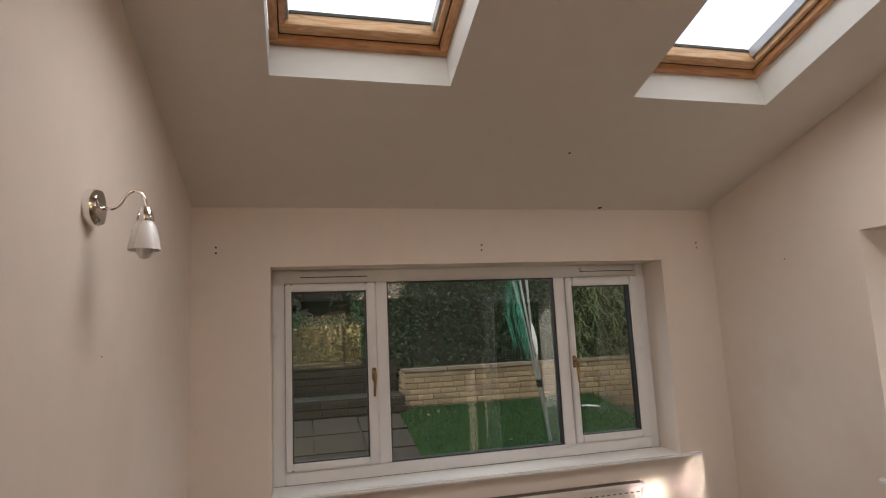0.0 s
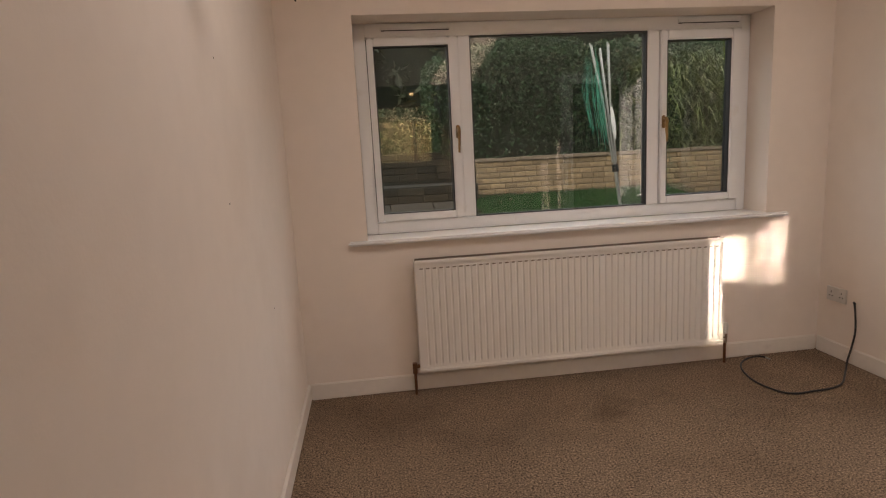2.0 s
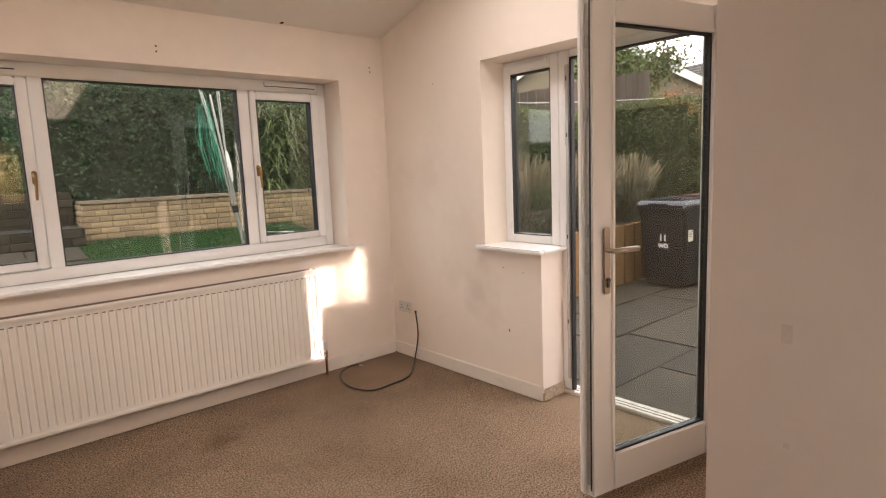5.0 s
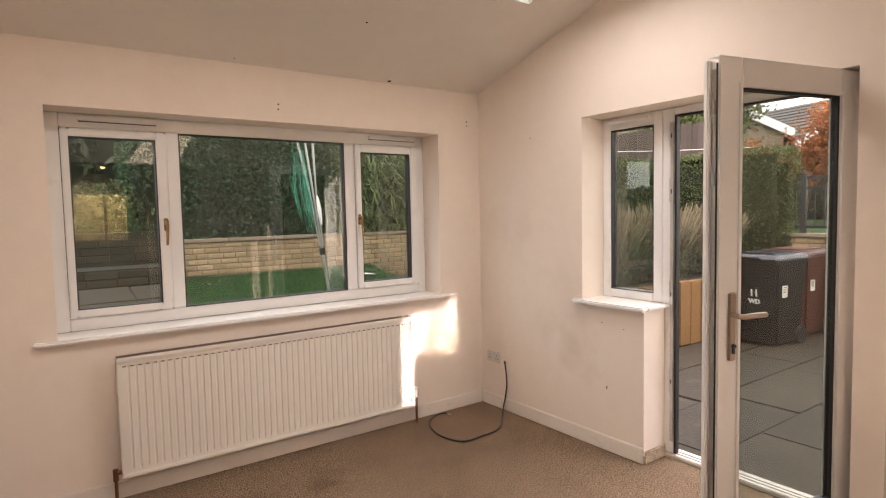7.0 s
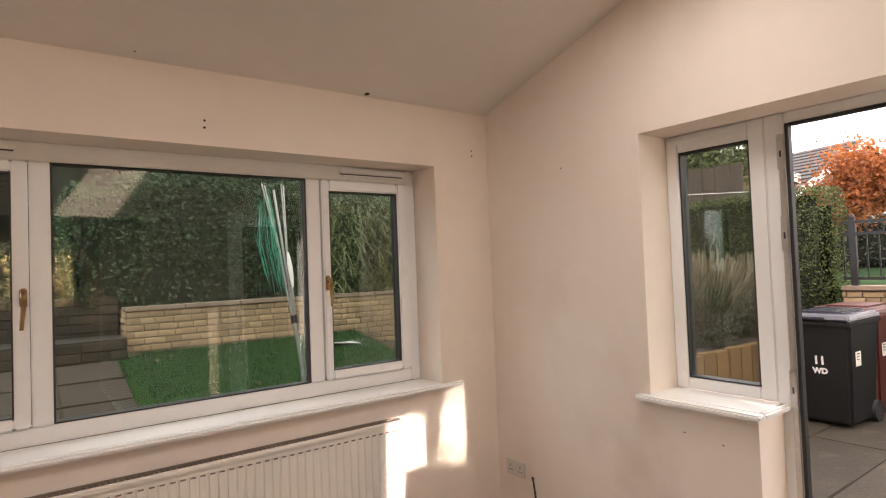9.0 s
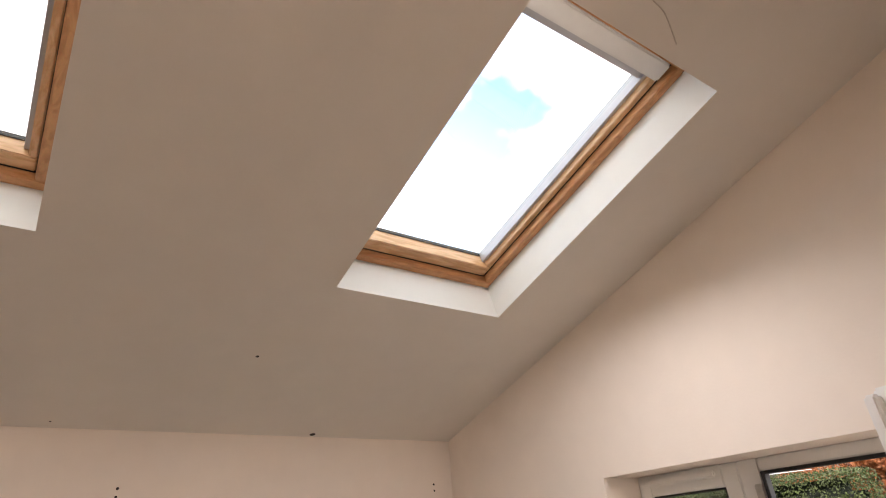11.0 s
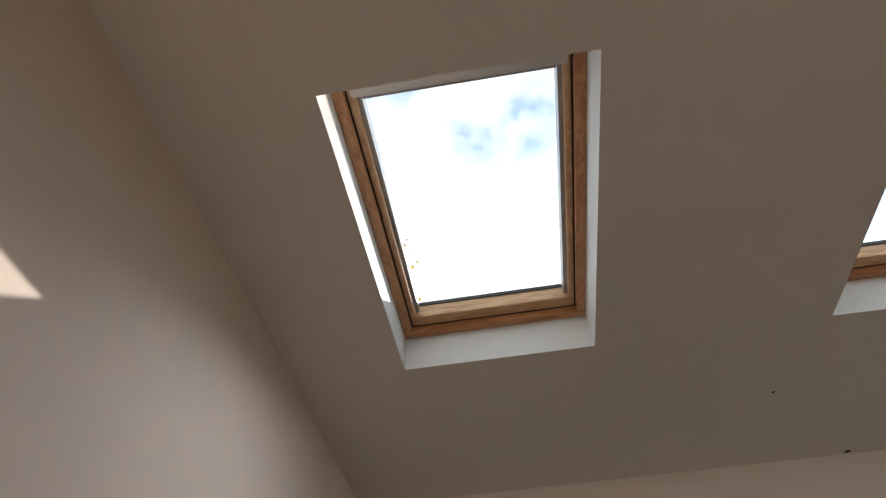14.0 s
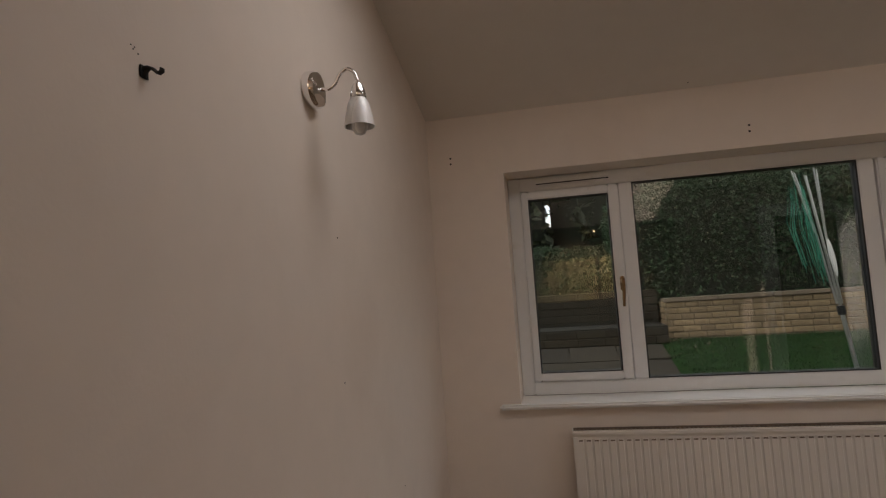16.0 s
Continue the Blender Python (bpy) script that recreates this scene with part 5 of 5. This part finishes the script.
def lavender(x, y, z, seed, tall):
    rng = np.random.default_rng(seed)
    t = empty("lavender_bush", (x, y, z), "dry grey lavender bush with faded flower stems", "plant", "lavender bushes")
    vv, ff = [], []
    for i in range(420):
        az, lean = rng.uniform(0, 2 * math.pi), rng.uniform(0.02, 0.62)
        L = tall * rng.uniform(0.45, 1.0)
        d = Vector((math.cos(az) * lean, math.sin(az) * lean, 1)).normalized()
        s = d.cross(Vector(rng.normal(size=3))).normalized()
        b = len(vv)
        p0 = Vector((math.cos(az) * 0.08, math.sin(az) * 0.08, 0.1))
        for q, w in ((0.15, 0.003), (0.80, 0.003), (0.84, 0.009), (0.97, 0.008), (1.0, 0.001)):
            p = p0 + d * L * q + Vector((0, 0, -0.10 * lean * q * q))
            vv += [tuple(p - s * w), tuple(p + s * w)]
        ff += [(b + 2 * k, b + 2 * k + 1, b + 2 * k + 3, b + 2 * k + 2) for k in range(4)]
    m2 = bpy.data.meshes.new("flower_growth")
    m2.from_pydata(vv, [], ff)
    m2.materials.append(M_LAV)
    o2 = new("flower_growth", m2)
    o2.parent = t
    n = 3200
    a, u = rng.uniform(0, 2 * math.pi, n), rng.uniform(0, 1, n)
    rr = 0.34 * np.sqrt(rng.uniform(0.2, 1, n)) * (0.6 + u * 0.6)
    o3 = leaves("foliage", np.stack([rr * np.cos(a), rr * np.sin(a), u * tall * 0.70], 1), 0.05, M_LAVLEAF, rng, None, "", 0.22, ((0, 0, 0.8), 0.8))
    o3.parent = t


for i, (x, y) in enumerate(((4.0, 3.95), (4.55, 4.1), (5.1, 3.95), (5.65, 4.1), (6.2, 3.95), (6.75, 4.1), (7.3, 3.95), (5.4, 4.45), (6.6, 4.5), (7.8, 4.3))):
    lavender(x, y, PZ - 0.06, 40 + i, 0.90 + 0.07 * math.sin(i * 2.1))
hedge("clipped_hedge", "square clipped green hedge along the patio", [(5.2, 8.25, 5.15, 6.1, 0.3, 2.26), (8.30, 8.80, 3.46, 6.0, 0.35, 2.34)], 90000, 0.031, M_PRIVET, M_CORE, 0.6, 0.10, 0.06)

# paving slabs of the patio
patio = tagged(new("patio"), "weathered grey paving slabs with dirty joints", "patio", "", "structure")
part("bedding", B(XR - 0.15, 8.4, -3.0, 3.50, GZ - 0.06, GZ - 0.008), M_JOINT, patio, "dirty joints")
slabs = {}
y = -2.0
row = 0
while y < 3.45:
    hgt = (0.62, 0.92, 0.62)[row % 3]
    x = XR + 0.33 - 0.3 * (row % 2)
    while x < 8.35:
        wdt = (0.92, 1.22, 0.62, 0.92)[int(RNG.integers(0, 4))]
        x0, x1 = max(x, XR + 0.33), min(x + wdt, 8.36)
        y1 = min(y + hgt, 3.49)
        if x1 - x0 > 0.08 and y1 - y > 0.08:
            key = (round(x1 - x0, 3), round(y1 - y, 3))
            if key not in slabs:
                bmq = B(0.006, key[0] - 0.006, 0.006, key[1] - 0.006, -0.045, 0.0, 0.006)
                mq = bpy.data.meshes.new("slab")
                bmq.to_mesh(mq)
                bmq.free()
                mq.materials.append(M_SLAB)
                slabs[key] = mq
            o = new("slab", slabs[key])
            o.parent = patio
            o.matrix_local = pose(x0, y, GZ + RNG.uniform(-.004, .004), RNG.uniform(-.25, .25), RNG.uniform(-.25, .25), 0)
        x += wdt
    y += hgt
    row += 1

# retaining wall with stone coping and black railing behind the bins
rw = tagged(new("retaining_wall"), "buff brick retaining wall with pale coping", "retaining wall", "", "structure")
part("mortar", B(8.418, 8.62, -3.0, 3.44, GZ - 0.1, 1.045), M_MORTAR, rw, "recessed sandy mortar")
masonry(rw, BR, 1.0, 3.44, GZ + 0.35, 1.05, 8.414, 0.190, 0.062, 0.010, False)
part("coping", B(8.36, 8.68, -3.0, 3.44, 1.05, 1.10, 0.008), M_COPING, rw, "pale flat coping stones")
ral = empty("iron_railing", (8.5, 3.4, 1.10), "black iron railing with scrolls on the wall", "railing")
for k in range(3):
    y0 = 3.33 - k * 1.8
    part("post", at(ral, B(8.465, 8.535, y0 - 0.035, y0 + 0.035, 1.101, 1.90, 0.006)), M_BLACK, ral)
    part("post_cap", at(ral, lathe(bmesh.new(), [(0.034, 1.901), (0.034, 1.915), (0.02, 1.93), (0.022, 1.945), (0.005, 1.96)], Matrix.Translation((8.5, y0, 0)), 10)), M_BLACK, ral)
for z in (1.17, 1.70, 1.84):
    part("rail", at(ral, B(8.485, 8.515, -0.3, 3.44, z, z + 0.034, 0.002)), M_BLACK, ral)
for k in range(31):
    yy = 3.43 - k * 0.12
    if min(abs(yy - (3.33 - q * 1.8)) for q in range(3)) > 0.04:
        part("baluster", at(ral, B(8.493, 8.507, yy - 0.007, yy + 0.007, 1.192, 1.70)), M_BLACK, ral)
for k in range(7):
    c = 3.1 - k * 0.45
    bm = bmesh.new()
    for sgn in (-1, 1):
        tube(bm, [(8.5, c + sgn * (0.02 + 0.05 * (1 - math.cos(a)) * 0.7), 1.78 + 0.045 * math.sin(a)) for a in [q * 0.55 for q in range(11)]], 0.006, 6)
    part("scroll", at(ral, bm), M_BLACK, ral)


# ---- wheelie bins ----
def frustum(bm, w0, d0, w1, d1, z0, z1, bevel=0.03):
    vs = [bm.verts.new((sx * w / 2, sy * d / 2, z)) for w, d, z in ((w0, d0, z0), (w1, d1, z1)) for sx, sy in ((-1, -1), (1, -1), (1, 1), (-1, 1))]
    for q in ((3, 2, 1, 0), (4, 5, 6, 7), (0, 1, 5, 4), (1, 2, 6, 5), (2, 3, 7, 6), (3, 0, 4, 7)):
        bm.faces.new([vs[k] for k in q])
    bmesh.ops.bevel(bm, geom=bm.edges[:], offset=bevel, segments=3, affect="EDGES")
    return bm


def wheelie_bin(at_p, rz, body, lid, label):
    b = empty("wheelie_bin", at_p, label, "bin", "wheelie bins", "", rz)
    part("body", frustum(bmesh.new(), 0.50, 0.52, 0.58, 0.66, 0.03, 0.96), body, b, "", True)
    part("rim", frustum(bmesh.new(), 0.60, 0.72, 0.60, 0.72, 0.93, 0.985, 0.012), body, b, "thick moulded rim", True)
    lb = frustum(bmesh.new(), 0.61, 0.76, 0.56, 0.66, 0.986, 1.045, 0.016)
    box(lb, -0.20, 0.20, -0.25, 0.25, 1.035, 1.062, 0.012)
    lp = part("lid", lb, lid, b, "slightly domed plastic lid", True)
    part("lid_grip", B(-0.12, 0.12, -0.405, -0.375, 0.995, 1.02, 0.008), lid, lp)
    hb = tube(bmesh.new(), [(-0.25, 0.40, 0.99), (0.25, 0.40, 0.99)], 0.015, 8)
    for s in (-0.22, 0, 0.22):
        tube(hb, [(s, 0.35, 0.96), (s, 0.40, 0.99)], 0.014, 6)
    part("handle_bar", hb, body, b, "", True)
    for s in (-1, 1):
        w = part("wheel", lathe(bmesh.new(), [(0.06, -0.022), (0.098, -0.022), (0.10, -0.012), (0.10, 0.012), (0.098, 0.022), (0.06, 0.022)], Matrix.Translation((s * 0.265, 0.24, 0.10)) @ Matrix.Rotation(radians(90), 4, "Y"), 20), M_RUBBER, b, "", True)
        part("hub", lathe(bmesh.new(), [(0.058, -0.016), (0.03, -0.02), (0.03, 0.02), (0.058, 0.016)], Matrix.Translation((s * 0.265, 0.24, 0.10)) @ Matrix.Rotation(radians(90), 4, "Y"), 16), body, w)
    return b


def lettering(text, size, m, parent, mat, label):
    cu = bpy.data.curves.new("writing", "FONT")
    cu.body, cu.size, cu.align_x, cu.extrude, cu.offset = text, size, "CENTER", 0.0008, 0.004
    tmp = bpy.data.objects.new("writing", cu)
    me = bpy.data.meshes.new_from_object(tmp)
    bpy.data.objects.remove(tmp)
    me.materials.append(mat)
    ob = new("writing", me)
    ob.parent = parent
    ob.matrix_local = m
    ob["label"] = label
    return ob


BIN_RZ = -92
b1 = wheelie_bin((6.77, 3.00, GZ), BIN_RZ, M_BIN, M_LID, "black wheelie bin painted with a house number")
lettering("11", 0.105, pose(0.02, -0.305, 0.575, 90 + 4.3, 0, 0), b1, M_WHITE, "white painted number 11")
lettering("WD", 0.070, pose(0.02, -0.2985, 0.490, 90 + 4.3, 0, 0), b1, M_WHITE, "white painted letters WD")
b2 = wheelie_bin((7.52, 3.02, GZ), BIN_RZ, M_BIN_RED, M_BIN_RED, "maroon brown wheelie bin beside the black one")
b3 = wheelie_bin((7.96, 2.24, GZ), BIN_RZ, M_BIN_GREEN, M_BIN_GREEN, "green wheelie bin at the end of the row")
for b in (b1, b2):
    lbm = B(0.279, 0.283, -0.21, -0.10, 0.57, 0.70, 0.001)
    lo = part("label", lbm, M_LABEL, b, "white printed council label")
    for k in range(3):
        part("print_line", B(0.2832, 0.2838, -0.19, -0.12 - 0.01 * k, 0.675 - k * 0.025, 0.685 - k * 0.025), M_SLOT, lo)

# ---- rotary airer, folded, with a slack cover ----
AX, AY = 2.72, 6.1
air = empty("rotary_airer", (AX, AY, lawn_z(AY)), "folded rotary washing line with green cords, leaning", "washing line")
HT = 1.88
lean = Vector((-0.135, 0.0, 1.0)).normalized()
bm = tube(bmesh.new(), [(0, 0, 0), tuple(lean * 0.62)], 0.019, 10)
part("pole", bm, M_ALU, air, "dull aluminium pole", True)
part("joint", tube(bmesh.new(), [tuple(lean * 0.58), tuple(lean * 0.66)], 0.034, 12), M_BLACK, air, "black plastic joint", True)
part("upper_pole", tube(bmesh.new(), [tuple(lean * 0.661), tuple(lean * HT)], 0.012, 10), M_ALU, air, "", True)
for k in range(4):
    a = k * math.pi / 2 + 0.4
    off = Vector((math.cos(a), math.sin(a) * 0.7, 0))
    part("arm", tube(bmesh.new(), [tuple(lean * 0.68 + off * 0.03), tuple(lean * 1.3 + off * 0.05), tuple(lean * (HT + 0.05) + off * 0.13)], 0.0065, 6), M_ALU, air, "folded alloy arm", True)
rng3 = np.random.default_rng(3)
bm = bmesh.new()
for k in range(26):
    a = rng3.uniform(0, 2 * math.pi)
    o1, o2 = Vector((math.cos(a) * 0.05 - 0.10, math.sin(a) * 0.08, 0)), Vector((math.cos(a) * 0.08 - 0.13, math.sin(a) * 0.08, 0))
    zt, zb = rng3.uniform(1.5, 1.9), rng3.uniform(0.80, 1.15)
    tube(bm, [tuple(lean * zt + o1), tuple(lean * (zt + zb) * 0.5 + o2 * 1.1 + Vector((rng3.uniform(-.02, .02), 0, 0))), tuple(lean * zb + o2)], 0.0019, 4, False)
part("cord_bundle", bm, M_LINE, air, "bundle of hanging green cords")
bm = bmesh.new()
lathe(bm, [(0.010, 1.26), (0.020, 1.20), (0.026, 1.10), (0.018, 0.98), (0.006, 0.92)], Matrix.Translation((0.02, -0.05, 0)) @ Matrix(((1, 0, lean.x, 0), (0, 0.6, 0, 0), (0, 0, 1, 0), (0, 0, 0, 1))), 14, True)
part("cover", bm, M_WHITE, air, "slack white cover cloth", True)

wl2 = tagged(finish("washing_line", tube(bmesh.new(), spline([(5.0, 5.6, 2.32), (6.8, 5.0, 2.30), (9.3, 4.4, 2.42)]), 0.005, 5), M_WHITE), "thin white washing line strung above the hedge", "washing line")

# a blown scrap and fallen leaves on the lawn
bm = bmesh.new()
vs = [bm.verts.new(p) for p in ((0, 0, 0.02), (0.34, -0.05, 0.03), (0.42, -0.20, 0.02), (0.02, -0.14, 0.06), (0, 0, 0.026), (0.34, -0.05, 0.036), (0.42, -0.20, 0.026), (0.02, -0.14, 0.066))]
for q in ((3, 2, 1, 0), (4, 5, 6, 7), (0, 1, 5, 4), (1, 2, 6, 5), (2, 3, 7, 6), (3, 0, 4, 7)):
    bm.faces.new([vs[k] for k in q])
scrap = tagged(finish("plastic_sheet", bm, M_WHITE), "scrap of white plastic sheet lying on the lawn", "litter")
scrap.matrix_world = pose(3.36, 7.10, lawn_z(7.0) - 0.005)
for x, y in ((2.75, 7.0), (1.6, 7.2), (1.75, 7.3), (1.3, 6.9), (0.8, 6.4), (2.3, 6.2)):
    bm = bmesh.new()
    pv = [bm.verts.new((0.038 * math.cos(a) * (1 + 0.35 * math.cos(3 * a)), 0.03 * math.sin(a), 0.010 + 0.008 * math.cos(2 * a))) for a in [2 * math.pi * k / 10 for k in range(10)]]
    cv = bm.verts.new((0, 0, 0.004))
    for k in range(10):
        bm.faces.new((pv[k], pv[(k + 1) % 10], cv))
    lf = tagged(finish("fallen_leaf", bm, M_COPING), "curled dry brown leaf fallen on the grass", "leaf", "fallen leaves")
    lf.matrix_world = pose(x, y, lawn_z(y) - 0.002, 10, 0, RNG.uniform(0, 360))

hedge("brown_hedge", "low dark autumn hedge beyond the far lawn", [(19.5, 20.6, -6.0, 13.0, 0.95, 2.45)], 9000, 0.13, M_CONIFER, M_CORE)
# unseen hedge added to block the bright horizon from the panes' reflections
hedge("reflection_blocker_hedge", "tall dark hedge added out of view to darken window reflections", [(2.8, 15.0, -5.2, -4.2, -0.45, 3.2)], 9000, 0.11, M_LEAF, M_CORE)

# ---- neighbours beyond ----
fence = empty("board_fence", (12.5, 9.5, 1.0), "dark close-board garden fence behind the hedge", "fence")
fm = None
for k in range(41):
    if fm is None:
        o = part("board", B(0, 0.02, -0.07, 0.07, 0, 2.42, 0.004), M_FENCE, fence)
        fm = o.data
    else:
        o = new("board", fm)
        o.parent = fence
    o.matrix_local = pose((k % 2) * 0.015, 3.0 - k * 0.148, RNG.uniform(-.02, .02), 0, 0, 0)


def house(at_p, rz, w, d, h, rise, wall, label):
    t = empty("house", at_p, label, "house", "", "", rz)
    bm = prism(bmesh.new(), [(-d / 2, 0), (d / 2, 0), (d / 2, h), (0, h + rise), (-d / 2, h)], -w / 2, w / 2)
    part("wall", bm, wall, t)
    for s in (-1, 1):
        rf = prism(bmesh.new(), [(0, h + rise + 0.02), (s * (d / 2 + 0.3), h - 0.3 * rise / (d / 2) + 0.02), (s * (d / 2 + 0.3), h - 0.3 * rise / (d / 2) + 0.16), (0, h + rise + 0.16)], -w / 2 - 0.25, w / 2 + 0.25)
        r = part("roof", rf, M_ROOF, t, "grey tiled roof slope")
        for k in range(12):
            q = k / 12
            y0, z0 = s * (d / 2 + 0.3) * (1 - q), (h - 0.3 * rise / (d / 2)) + (rise + 0.3 * rise / (d / 2)) * q + 0.165
            part("tile_course", B(-w / 2 - 0.25, w / 2 + 0.25, y0 - 0.02, y0 + 0.02, z0 - 0.01, z0 + 0.03), M_ROOF, r)
        for e in (-1, 1):
            bb = prism(bmesh.new(), [(0, h + rise - 0.12), (s * (d / 2 + 0.32), h - 0.3 * rise / (d / 2) - 0.12), (s * (d / 2 + 0.32), h - 0.3 * rise / (d / 2) + 0.18), (0, h + rise + 0.18)], e * (w / 2 + 0.255), e * (w / 2 + 0.29))
            part("bargeboard", bb, M_GABLE, t, "white bargeboard")
    for yy, zz in ((-1.2, h * 0.62), (1.2, h * 0.62)):
        wn_ = part("window", B(-w / 2 - 0.03, -w / 2 - 0.002, yy - 0.55, yy + 0.55, zz - 0.5, zz + 0.5), M_GABLE, t, "white framed window")
        part("pane", B(-w / 2 - 0.04, -w / 2 - 0.031, yy - 0.48, yy + 0.48, zz - 0.43, zz + 0.43), M_PANE, wn_)
    return t


house((29.0, 12.6, 0.6), 75, 7, 8, 3.2, 2.1, M_RENDER, "neighbouring house with grey tiled gable roof")
house((23.0, 14.5, 0.6), 25, 9, 8, 3.4, 2.3, M_RENDER, "tan rendered bungalow with grey roof behind the fence")
